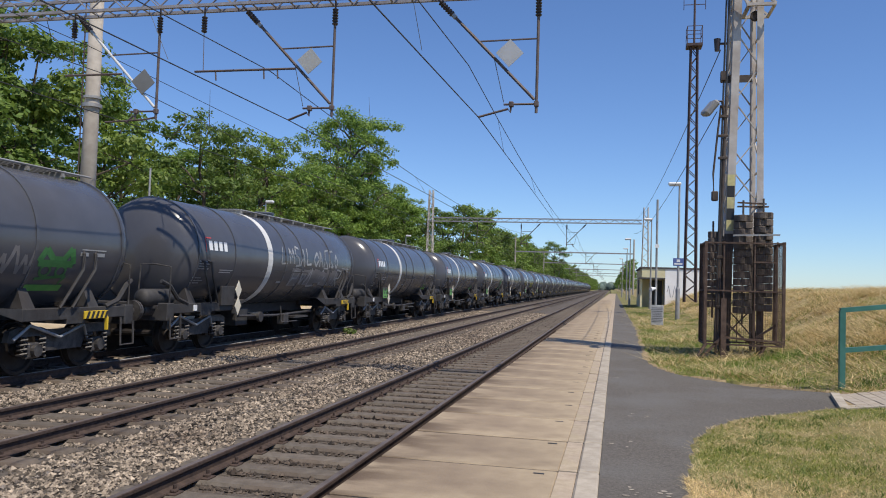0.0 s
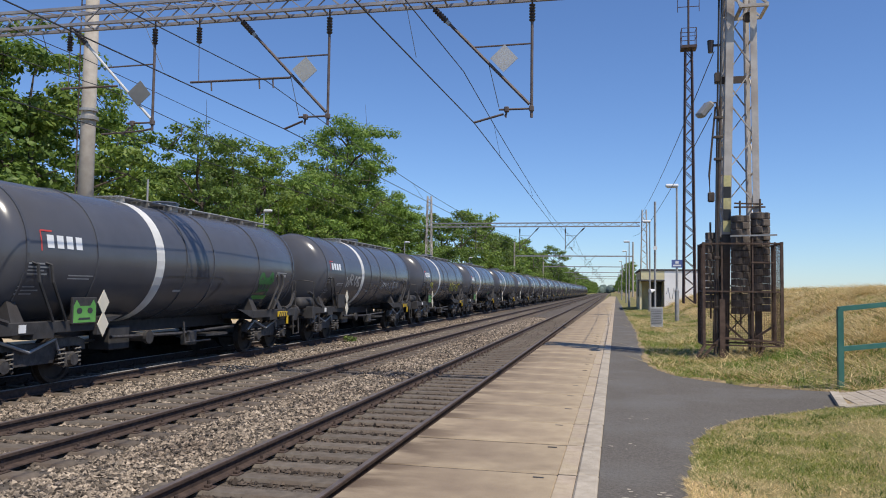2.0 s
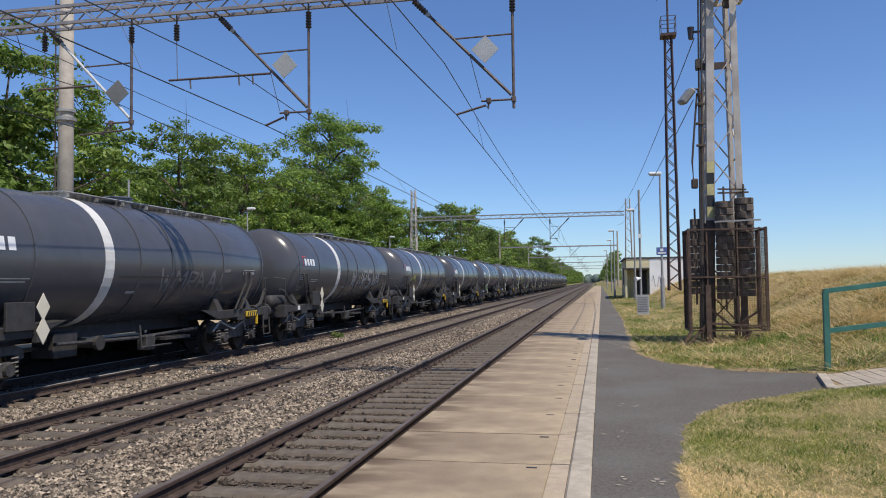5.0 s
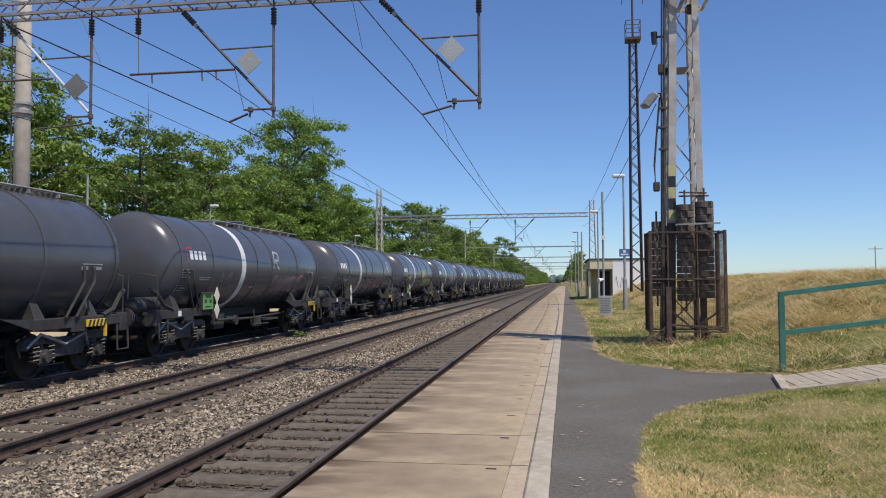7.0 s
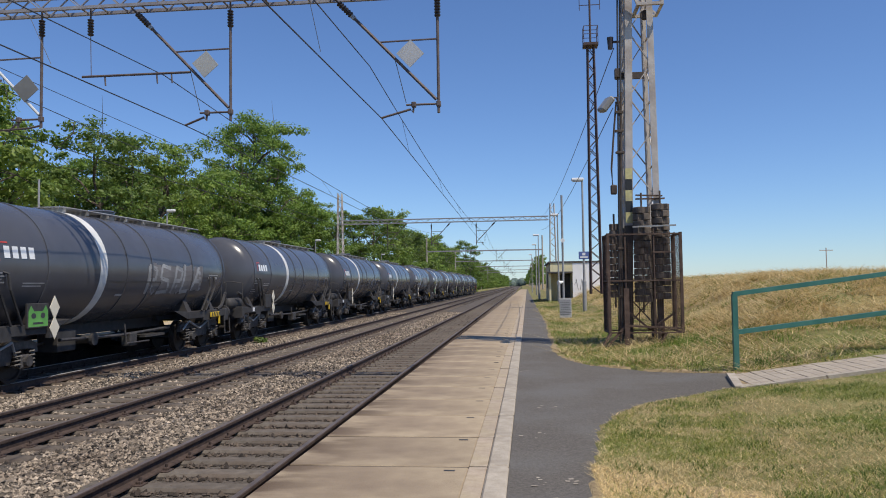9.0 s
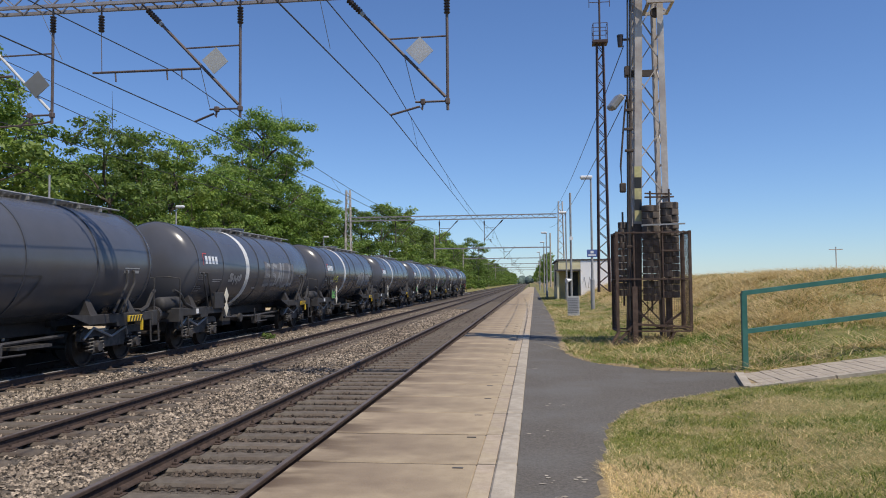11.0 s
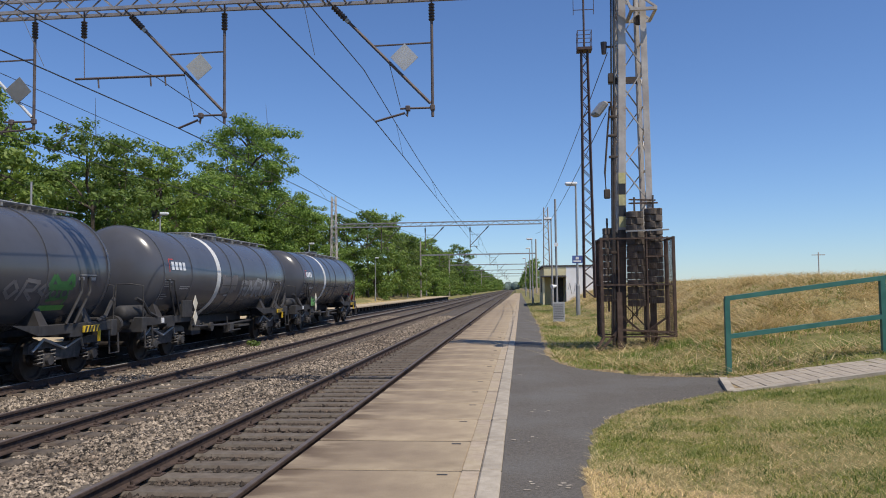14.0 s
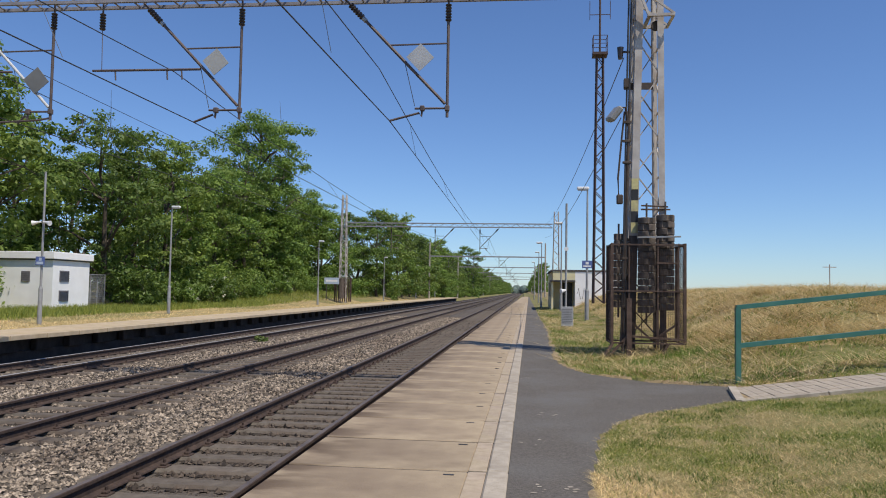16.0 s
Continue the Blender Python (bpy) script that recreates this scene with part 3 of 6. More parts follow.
def stroke(bm, pts, width, lift=0.006):
    """A painted stroke along (y, degrees) points, hugging the tank."""
    r = TANK_R + lift
    k = 57.3 / TANK_R
    for (y0, a0), (y1, a1) in zip(pts, pts[1:]):
        n = max(1, int(abs(a1 - a0) / 6))
        dy, da = y1 - y0, (a1 - a0) / k
        ln = math.hypot(dy, da) or 1
        ny, na = -da / ln * width / 2, dy / ln * width / 2 * k
        for i in range(n):
            s, e = i / n, (i + 1) / n
            q = [(y0 + dy * s + ny, a0 + (a1 - a0) * s + na), (y0 + dy * e + ny, a0 + (a1 - a0) * e + na), (y0 + dy * e - ny, a0 + (a1 - a0) * e - na), (y0 + dy * s - ny, a0 + (a1 - a0) * s - na)]
            bm.faces.new([bm.verts.new(on_tank(y, a, r)) for y, a in q])
    return bm


def block(bm, y0, y1, a0, a1, lift=0.006):
    return stroke(bm, [((y0 + y1) / 2, a0), ((y0 + y1) / 2, a1)], abs(y1 - y0), lift)


def lathe(bm, prof, n=56, zc=TANK_Z):
    rings = []
    for y, r in prof:
        if r < 1e-4:
            rings.append([bm.verts.new((0, y, zc))])
        else:
            rings.append([bm.verts.new((r * math.cos(6.28319 * i / n), y, zc + r * math.sin(6.28319 * i / n))) for i in range(n)])
    for a, b in zip(rings, rings[1:]):
        for i in range(n):
            j = (i + 1) % n
            q = [a[i % len(a)], a[j % len(a)], b[j % len(b)], b[i % len(b)]]
            q = list(dict.fromkeys(q))
            if len(q) > 2:
                bm.faces.new(q)
    return bm


def ring(y, w, lift, material, parent, name, a0=0, a1=360):
    bm = B()
    r0, r1 = TANK_R - 0.01, TANK_R + lift
    n = 48
    vs = []
    for i in range(n + 1):
        a = radians(a0 + (a1 - a0) * i / n)
        vs.append([bm.verts.new((r * math.cos(a), yy, TANK_Z + r * math.sin(a))) for yy, r in ((y - w / 2, r0), (y - w / 2, r1), (y + w / 2, r1), (y + w / 2, r0))])
    for p, q in zip(vs, vs[1:]):
        for k in range(3):
            bm.faces.new((p[k], p[k + 1], q[k + 1], q[k]))
    return part(name, bm, material, parent, smooth=False)


def bogie(parent, yc):
    """A two-axle bogie: side frames, springs, axle boxes, wheelsets."""
    b = part("bogie", bx(B(), -0.9, 0.9, yc - 0.16, yc + 0.16, 0.45, 0.75, 0.03), M_BOGIE, parent)
    for s in (-1, 1):
        x = s * 1.02
        bm = B()
        prof = ((-1.38, 0.62), (-1.34, 0.8), (-1.15, 0.87), (-0.6, 0.86), (-0.4, 0.8), (0.4, 0.8), (0.6, 0.86), (1.15, 0.87), (1.34, 0.8), (1.38, 0.62), (1.22, 0.6), (1.12, 0.7), (0.62, 0.7), (0.5, 0.42), (-0.5, 0.42), (-0.62, 0.7), (-1.12, 0.7), (-1.22, 0.6))
        sides = [[bm.verts.new((x + e, yc + py, pz)) for py, pz in prof] for e in (-0.055, 0.055)]
        bm.faces.new(sides[0])
        bm.faces.new(sides[1][::-1])
        for k in range(len(prof)):
            n = (k + 1) % len(prof)
            bm.faces.new((sides[0][k], sides[1][k], sides[1][n], sides[0][n]))
        part("brake_pipe", pipe(B(), [(x + s * 0.1, yc - 1.3, 0.66), (x + s * 0.13, yc - 0.95, 0.9), (x + s * 0.13, yc - 0.2, 0.66), (x + s * 0.13, yc + 0.45, 0.86), (x + s * 0.1, yc + 0.62, 0.55)], 0.03), M_GALV, b)
        part("side_frame", bm, M_BOGIE, b)
        for d in (-0.85, 0.85):
            bm = B()
            bx(bm, x - 0.02 * s, x + 0.16 * s, yc + d - 0.14, yc + d + 0.14, 0.32, 0.6, 0.03)
            bar(bm, (x + s * 0.12, yc + d, 0.46), (x + s * 0.24, yc + d, 0.46), 0.11, n=12)
            part("axle_box", bm, M_BOGIE, b)
            for e in (-0.22, 0.22):
                coil = [(x + s * 0.1 + 0.085 * math.cos(1.26 * k), yc + d + e + 0.085 * math.sin(1.26 * k), 0.34 + 0.016 * k) for k in range(23)]
                part("spring", pipe(B(), coil, 0.02, 4), M_BOGIE, b)
    for d in (-0.85, 0.85):
        for s in (-1, 1):
            bm = B()
            r = 0.46
            prof = [(s * 0.69, 0.06), (s * 0.69, r + 0.03), (s * 0.72, r + 0.03), (s * 0.725, r), (s * 0.83, r - 0.01), (s * 0.83, r - 0.07), (s * 0.79, r - 0.1), (s * 0.78, 0.14), (s * 0.85, 0.12), (s * 0.85, 0.0)]
            n = 20
            vs = [[bm.verts.new((px, yc + d + pr * math.cos(6.28319 * i / n), r + pr * math.sin(6.28319 * i / n))) for i in range(n)] for px, pr in prof]
            for a, c in zip(vs, vs[1:]):
                for i in range(n):
                    bm.faces.new((a[i], a[(i + 1) % n], c[(i + 1) % n], c[i]))
            bmesh.ops.remove_doubles(bm, verts=bm.verts, dist=1e-5)
            part("wheel", bm, M_WHEEL, b)
        part("axle", bar(B(), (-0.95, yc + d, 0.46), (0.95, yc + d, 0.46), 0.075, n=10), M_WHEEL, b)
    return b


def tank_wagon():
    w = thing("tank_wagon", "dark grey tank wagon with a white band and black bogies", "tank wagon", group="wagons of the train")
    prof = [(-5.93, 0.0), (-5.9, 0.31), (-5.83, 0.62), (-5.73, 0.91), (-5.63, 1.13), (-5.54, 1.245), (-5.43, 1.327), (-5.3, TANK_R)] + [(y, TANK_R) for y in (-4, -2, 0, 2, 4)] + [(6.0, TANK_R), (6.13, 1.327), (6.24, 1.245), (6.33, 1.13), (6.43, 0.91), (6.53, 0.62), (6.6, 0.31), (6.63, 0.0)]
    tank = part("tank", lathe(B(), prof), M_TANK, w, smooth=True)
    ring(-1.3, 0.3, 0.006, M_STRIPE, tank, "white_band")
    for y in (-5.28, -3.42, -0.2, 1.07, 3.58, 5.95):
        ring(y, 0.06, 0.02, M_TANK, tank, "weld_seam")
    # lower cladding edge on the rear half
    bm = B()
    for y0, y1 in ((-0.95, 1.6),):
        stroke(bm, [(y0, -14), (y1, -14)], 0.03, 0.02)
        stroke(bm, [(y1, -14), (y1 - 0.4, -46)], 0.03, 0.02)
    part("cladding_edge", bm, M_FRAME, tank)
    # walkway on top
    wk = part("walkway", B(), M_GALV, w)
    bm = B()
    zt = TANK_Z + TANK_R
    for s in (-0.28, -0.14, 0.0, 0.14, 0.28):
        bx(bm, s - 0.05, s + 0.05, -1.45, 6.0, zt + 0.075, zt + 0.1)
    for y in range(8):
        bx(bm, -0.36, 0.36, -1.3 + 0.95 * y, -1.24 + 0.95 * y, zt - 0.03, zt + 0.074)
    bm.to_mesh(wk.data)
    bm.free()
    bm = B()
    pipe(bm, [(0.42, -1.5, zt + 0.07), (0.42, 6.1, zt + 0.07)], 0.022)
    pipe(bm, [(-0.42, -1.5, zt + 0.07), (-0.42, 6.1, zt + 0.07)], 0.022)
    part("walkway_rail", bm, M_GALV, wk)
    bm = B()
    cone(bm, (0, 0.9, zt - 0.05), (0, 0.9, zt + 0.18), 0.34, 0.34, 20)
    cone(bm, (0, 0.9, zt + 0.18), (0, 0.9, zt + 0.22), 0.38, 0.3, 20)
    part("manhole", bm, M_TANK, tank)
    # underframe ends
    for d in (-1, 1):
        bm = B()
        for s in (-1, 1):
            bx(bm, s * 1.14, s * 1.3, d * 3.4, d * 6.35, 0.98, 1.2, 0.012)
            bx(bm, s * 0.2, s * 0.34, d * 3.4, d * 6.35, 0.95, 1.15)
            vs = [bm.verts.new(c) for c in ((s * 1.29, d * 2.5, 1.25), (s * 1.29, d * 3.4, 1.2), (s * 1.29, d * 3.4, 0.98), (s * 0.9, d * 2.5, 1.26), (s * 0.9, d * 3.4, 1.2))]
            bm.faces.new((vs[0], vs[1], vs[2]))
            bm.faces.new((vs[0], vs[3], vs[4], vs[1]))
        bx(bm, -1.32, 1.32, d * 6.2, d * 6.48, 0.82, 1.22, 0.015)
        bx(bm, -1.3, 1.3, d * 4.5, d * 5.0, 0.9, 1.18)
        part("underframe", bm, M_FRAME, w)
        for s in (-1, 1):
            for y in (3.6, 5.3):
                bm = B()
                a = on_tank(d * y, -38)
                vs = [bm.verts.new(c) for c in ((s * a[0], d * (y - 0.1), a[2]), (s * a[0], d * (y + 0.1), a[2]), (s * 1.24, d * (y + 0.16), 1.2), (s * 1.24, d * (y - 0.14), 1.2), (s * 0.6, d * (y + 0.1), 1.2), (s * 0.6, d * (y - 0.1), 1.2))]
                for f in ((0, 1, 2, 3), (1, 4, 2), (0, 3, 5), (0, 5, 4, 1)):
                    bm.faces.new([vs[i] for i in f])
                part("saddle", bm, M_FRAME, w)
            ld = None
            for y in (4.75, 5.08):
                a = on_tank(d * y, -8, TANK_R + 0.06)
                st = part("side_stay" if ld is None else "stay", pipe(B(), [(s * (a[0] - 0.08), d * (y + 0.08), a[2] + 0.04), (s * a[0], d * y, a[2]), (s * (a[0] + 0.02), d * (y - 0.03), a[2] - 0.3), (s * 1.34, d * (y - 0.5), 1.2)], 0.03), M_FRAME, w if ld is None else ld)
                ld = ld or st
            part("end_bracket", pipe(B(), [(s * 1.18, d * 6.55, 1.72), (s * 1.24, d * 6.3, 1.62), (s * 1.27, d * 6.0, 1.32), (s * 1.28, d * 5.6, 1.2)], 0.05), M_FRAME, w)
            bm = B()
            cone(bm, (s * 0.875, d * 6.46, 1.06), (s * 0.875, d * 6.8, 1.06), 0.13, 0.11, 14)
            cone(bm, (s * 0.875, d * 6.8, 1.06), (s * 0.875, d * 7.05, 1.06), 0.085, 0.085, 12)
            cone(bm, (s * 0.875, d * 7.05, 1.06), (s * 0.875, d * 7.1, 1.06), 0.23, 0.23, 18)
            part("buffer", bm, M_BOGIE, w)
        bm = B()
        pipe(bm, [(1.28, d * 6.35, 1.2), (1.28, d * 6.35, 2.05), (0.95, d * 6.4, 2.1), (0.55, d * 6.4, 2.1), (0.5, d * 6.4, 1.22)], 0.02)
        pipe(bm, [(1.36, d * 6.0, 0.98), (1.38, d * 6.0, 0.42), (1.38, d * 6.42, 0.42), (1.36, d * 6.42, 0.9)], 0.024)
        part("hand_bar", bm, M_BOGIE, w)
        if d < 0:
            bm = B()
            prof = [(-6.95, 0.0), (-6.93, 0.13), (-6.86, 0.2), (-5.86, 0.2), (-5.79, 0.13), (-5.77, 0.0)]
            lathe(bm, prof, 18, 1.34)
            bmesh.ops.translate(bm, vec=(0.92, 0, 0), verts=bm.verts)
            at = part("air_tank", bm, M_FRAME, w, smooth=True)
            for y in (-6.6, -6.1):
                part("tank_strap", bx(B(), 0.7, 1.14, y - 0.03, y + 0.03, 1.1, 1.17), M_BOGIE, at)
        bogie(w, d * 4.72)
    bm = B()
    cone(bm, (0, -1.2, 0.95), (0, -1.2, 0.62), 0.3, 0.2, 14)
    cone(bm, (0.0, -1.2, 0.72), (1.0, -1.2, 0.72), 0.1, 0.1, 12)
    cone(bm, (1.0, -1.2, 0.72), (1.08, -1.2, 0.72), 0.15, 0.15, 14)
    part("outlet_valve", bm, M_FRAME, w)
    part("centre_sill", bx(B(), -0.2, 0.2, -3.8, 3.8, 0.78, 1.06, 0.01), M_FRAME, w)
    part("brake_rod", pipe(B(), [(0.5, -3.6, 0.7), (0.5, 3.6, 0.7)], 0.03), M_BOGIE, w)
    part("side_pipe", pipe(B(), [(0.95, -2.4, 0.78), (0.95, 0.2, 0.72), (0.95, 2.9, 0.78)], 0.04), M_BOGIE, w)
    part("equipment_box", bx(B(), 0.35, 0.85, -2.3, -1.6, 0.5, 0.98, 0.02), M_FRAME, w)
    bm = B()
    pipe(bm, [(1.0, 0.3, 1.0), (1.05, 0.3, 0.5), (1.05, 1.5, 0.5)], 0.025)
    bx(bm, 0.8, 1.05, 0.5, 0.85, 0.42, 0.75, 0.02)
    bx(bm, 0.7, 1.1, 1.2, 2.3, 0.6, 0.66)
    part("brake_gear", bm, M_BOGIE, w)
    # signs and lettering as bars
    for k in range(4):
        part("lettering_bar", stroke(B(), [(-4.72 + 0.25 * k, 4.5), (-4.72 + 0.25 * k, 14.5)], 0.17), M_WHITE, tank, "white lettering as a plain bar")
    part("mark_frame", stroke(stroke(B(), [(-4.66, 17.5), (-4.95, 17.5)], 0.03), [(-4.95, 17.5), (-4.95, 2.0)], 0.03), M_RED, tank, "thin red corner line")
    bm = B()
    for k in range(4):
        block(bm, -5.3 + 0.02 * k, -4.85 + 0.1 * (k % 2), -8.2 - 2.6 * k, -7.0 - 2.6 * k)
    for k in range(3):
        block(bm, -5.35, -4.95 + 0.12 * (k % 2), -26 - 3 * k, -24.9 - 3 * k)
    block(bm, -4.2, -3.5, -16.4, -15.4)
    block(bm, -4.2, -3.6, -18.9, -17.9)
    block(bm, 4.75, 5.45, -5.4, -4.4)
    block(bm, 4.72, 4.95, -10, -7)
    block(bm, 5.15, 5.42, -10, -7)
    block(bm, -0.55, -0.2, -30, -27.5)
    tagged(part("data_panel", bm, M_SPRAYW, tank, "pale stencilled data lines"), kind="stuff")
    part("plate_box", bx(B(), 1.3, 1.36, -4.1, -3.42, 1.12, 1.62, 0.01), M_FRAME, w)
    for z in (1.52, 1.1):
        bm = B()
        vs = [bm.verts.new((1.385 + e, -3.25 + 0.17 * dy, z + 0.25 * dz)) for e in (-0.012, 0.0) for dy, dz in ((-1, 0), (0, -1), (1, 0), (0, 1))]
        for f in ((0, 1, 2, 3), (4, 5, 6, 7), (0, 1, 5, 4), (1, 2, 6, 5), (2, 3, 7, 6), (3, 0, 4, 7)):
            bm.faces.new([vs[i] for i in f])
        part("hazard_diamond", bm, M_CREAM, w, "cream diamond plate")
    part("plate_mount", bx(B(), 1.28, 1.372, -3.4, -3.15, 0.9, 1.05), M_FRAME, w)
    lv = part("brake_lever", bx(B(), 1.34, 1.38, 4.9, 5.58, 0.98, 1.13, 0.005), M_YELLOW, w, "yellow and black striped lever plate")
    bm = B()
    for k in range(5):
        vs = [bm.verts.new((1.386, 4.92 + 0.135 * k + a, z)) for a, z in ((0, 0.985), (0.07, 0.985), (0.13, 1.125), (0.06, 1.125))]
        bm.faces.new(vs)
    part("lever_stripe", bm, M_BLACK, lv)
    part("lever_handle", bar(B(), (1.37, 5.55, 1.0), (1.37, 5.55, 0.75), 0.05), M_YELLOW, lv)
    part("number_plate", bx(B(), 1.3, 1.32, -5.35, -5.2, 1.02, 1.16), M_WHITE, w)
    return w


GLYPHS = (
    ((0, 0), (0.1, 1), (0.9, 0.9), (0.75, 0.5), (0.1, 0.5), (0.9, 0)),
    ((0.9, 0.9), (0.2, 1), (0.1, 0.55), (0.8, 0.45), (0.9, 0.05), (0, 0)),
    ((0, 0), (0.05, 1), (0.55, 0.4), (0.95, 1), (1, 0)),
    ((0.1, 1), (0, 0), (0.9, 0.05)),
    ((0.5, 0), (0.05, 0.45), (0.5, 1), (0.95, 0.5), (0.5, 0)),
    ((0, 0), (0.45, 1), (0.9, 0), (0.7, 0.4), (0.2, 0.4)),
    ((0, 1), (0.25, 0), (0.5, 0.7), (0.75, 0), (1, 1)),
    ((0.9, 1), (0.05, 0.95), (0, 0), (0.9, 0), (0.05, 0.5)))


def sprayed(tank, seed, y0, y1, top, low, size, width, material, label, fill=None):
    """A row of sprayed shapes along the tank from y0 to y1, between two heights in degrees."""
    rng = random.Random(seed)
    if fill:
        bm = B()
        y = y0 - 0.05
        while y < y1:
            stroke(bm, [(y + 0.12, top - rng.uniform(-2, 3)), (y + 0.1, low + rng.uniform(-3, 3))], 0.24, 0.004)
            y += 0.23
        tagged(part("graffiti", bm, fill, tank, "dull sprayed fill"), kind="stuff")
    bm = B()
    y = y0
    while y < y1:
        wd = size * rng.uniform(0.75, 1.15)
        lean = rng.uniform(-0.05, 0.18)
        up, dn = top + rng.uniform(-3, 3), low + rng.uniform(-3, 3)
        g = rng.choice(GLYPHS)
        stroke(bm, [(y + wd * a + lean * b + rng.uniform(-0.03, 0.03), dn + (up - dn) * b) for a, b in g], width * rng.uniform(0.8, 1.2))
        y += wd * 1.15 + 0.04
    tagged(part("graffiti", bm, material, tank, label), kind="stuff")


def plate_mask(w):
    """A small green mask sprayed on the plate box."""
    bm = B()
    def face(pts, x=1.3625):
        bm.faces.new([bm.verts.new((x, y, z)) for y, z in pts])
    face(((-4.08, 1.15), (-3.45, 1.15), (-3.45, 1.46), (-3.52, 1.58), (-3.62, 1.46), (-3.9, 1.46), (-4.0, 1.58), (-4.08, 1.46)))
    mk = part("graffiti", bm, M_SPRAYG, w, "small bright green sprayed mask")
    bm = B()
    for y in (-3.92, -3.62):
        bm.faces.new([bm.verts.new((1.366, y + 0.08 * math.cos(a), 1.37 + 0.06 * math.sin(a))) for a in (0, 0.8, 1.6, 2.4, 3.14, 3.9, 4.7, 5.5)])
    bm.faces.new([bm.verts.new((1.366, y, z)) for y, z in ((-3.95, 1.2), (-3.6, 1.2), (-3.62, 1.24), (-3.93, 1.24))])
    tagged(part("mask_lines", bm, M_DARK, mk), kind="stuff")


def green_block(tank, tall):
    """Green sprayed block over the rear bogie."""
    bm = B()
    block(bm, 3.55, 4.55, -41, -35)
    tagged(part("graffiti", bm, M_SPRAYG, tank, "bright green sprayed block"), kind="stuff")
    bm = B()
    if tall:
        stroke(bm, [(3.7, -16), (3.85, -6), (4.05, -14), (4.3, -14), (4.5, -5), (4.58, -17), (3.7, -17)], 0.13)
        stroke(bm, [(3.75, -30), (4.5, -27), (4.4, -34)], 0.06)
        for yc in (3.92, 4.32):
            stroke(bm, [(yc + 0.13 * math.cos(k * 0.7), -23 + 4.5 * math.sin(k * 0.7)) for k in range(10)], 0.05)
    else:
        stroke(bm, [(3.7, -33), (3.9, -27), (4.15, -33), (4.4, -26), (4.5, -32)], 0.05)
    tagged(part("graffiti", bm, M_SPRAYGD, tank, "dark green sprayed lines"), kind="stuff")


WAGONS = []
_first = tank_wagon()
for k in range(29):
    WAGONS.append(_first if k == 0 else copy_thing(_first, pose(TRAIN_X, 0, RAIL_Z)))
# (y from, y to, top, low, letter width, stroke width, paint, fill) on each painted wagon
_silver, _dull, _yellow, _pink = (M_SPRAYW, "silver sprayed scrawl"), (M_SPRAYF, "faded grey sprayed scrawl"), (M_SPRAYY, "yellow sprayed scrawl"), (M_SPRAYP, "dull pink sprayed scrawl")
_small_yellow = (-3.7, -2.75, -6, -17, 0.26, 0.06, _yellow, None)
PAINTED = {
    26: [(-0.8, 3.4, -4, -26, 0.5, 0.07, _dull, None)],
    25: [(-0.5, 4.2, 18, -4, 0.42, 0.06, _silver, None), (0.4, 4.4, -10, -32, 0.6, 0.06, _silver, M_SPRAYF)],
    21: [(-3.2, -1.75, -3, -19, 0.34, 0.08, _silver, None), (1.4, 2.7, -12, -26, 0.32, 0.06, _silver, None), (3.2, 4.1, -10, -22, 0.28, 0.06, _silver, None)],
    20: [_small_yellow, (-0.5, 1.2, -14, -28, 0.4, 0.06, _dull, None), (1.6, 4.6, -8, -26, 0.36, 0.07, _yellow, None)],
    19: [(0.6, 2.6, -12, -28, 0.4, 0.08, _dull, None), (2.9, 4.0, -8, -28, 0.4, 0.07, _dull, None)],
    17: [(0.6, 3.6, -6, -26, 0.5, 0.08, _dull, None)],
    16: [(0.4, 4.0, 0, -28, 0.6, 0.12, _silver, None)],
    15: [_small_yellow],
    13: [(-2.9, -1.9, -10, -24, 0.3, 0.05, _dull, None), (1.2, 1.8, 24, 0, 0.5, 0.1, _silver, None), (1.3, 4.2, -14, -36, 0.5, 0.11, _pink, M_SPRAYF)],
    12: [(0.6, 4.0, -10, -34, 0.56, 0.14, _pink, None), (4.4, 5.0, 26, 2, 0.6, 0.13, _silver, None)],
    11: [_small_yellow, (1.2, 1.9, 14, -8, 0.5, 0.2, _yellow, M_SPRAYF), (1.6, 4.6, -12, -36, 0.5, 0.13, _yellow, M_SPRAYF)],
    10: [(0.9, 4.2, 6, -27, 0.62, 0.13, _silver, M_SPRAYF)],
    8: [(0.6, 3.8, -4, -26, 0.5, 0.09, _dull, None)],
    6: [(-2.9, -2.0, -8, -20, 0.3, 0.08, _silver, None), (0.5, 3.9, 12, -26, 0.62, 0.13, _silver, M_SPRAYF)],
    5: [_small_yellow, (1.9, 4.6, 0, -28, 0.48, 0.12, _silver, M_SPRAYF)],
    4: [(2.2, 4.0, -14, -26, 0.4, 0.05, _dull, None)],
    3: [(1.0, 4.2, -12, -28, 0.5, 0.08, _dull, None)],
    2: [(0.2, 3.8, -12, -28, 0.48, 0.09, _dull, None)],
    1: [(-0.9, 0.3, 0, -24, 0.5, 0.2, _dull, M_SPRAYF), (0.9, 4.1, -6, -30, 0.6, 0.12, _silver, M_SPRAYF)],
    0: [(3.3, 4.4, -10, -26, 0.4, 0.06, _dull, None)],
}
for k, rows_ in PAINTED.items():
    _tank = [c for c in WAGONS[k].children if c.name.startswith("tank")][0]
    for n, (y0, y1, top, low, size, width, (paint, label), fill) in enumerate(rows_):
        sprayed(_tank, 100 * k + n, y0, y1, top, low, size, width, paint, label, fill)
for k in (24, 23, 22, 20, 19, 13, 11, 10, 5, 3, 2, 0):
    plate_mask(WAGONS[k])
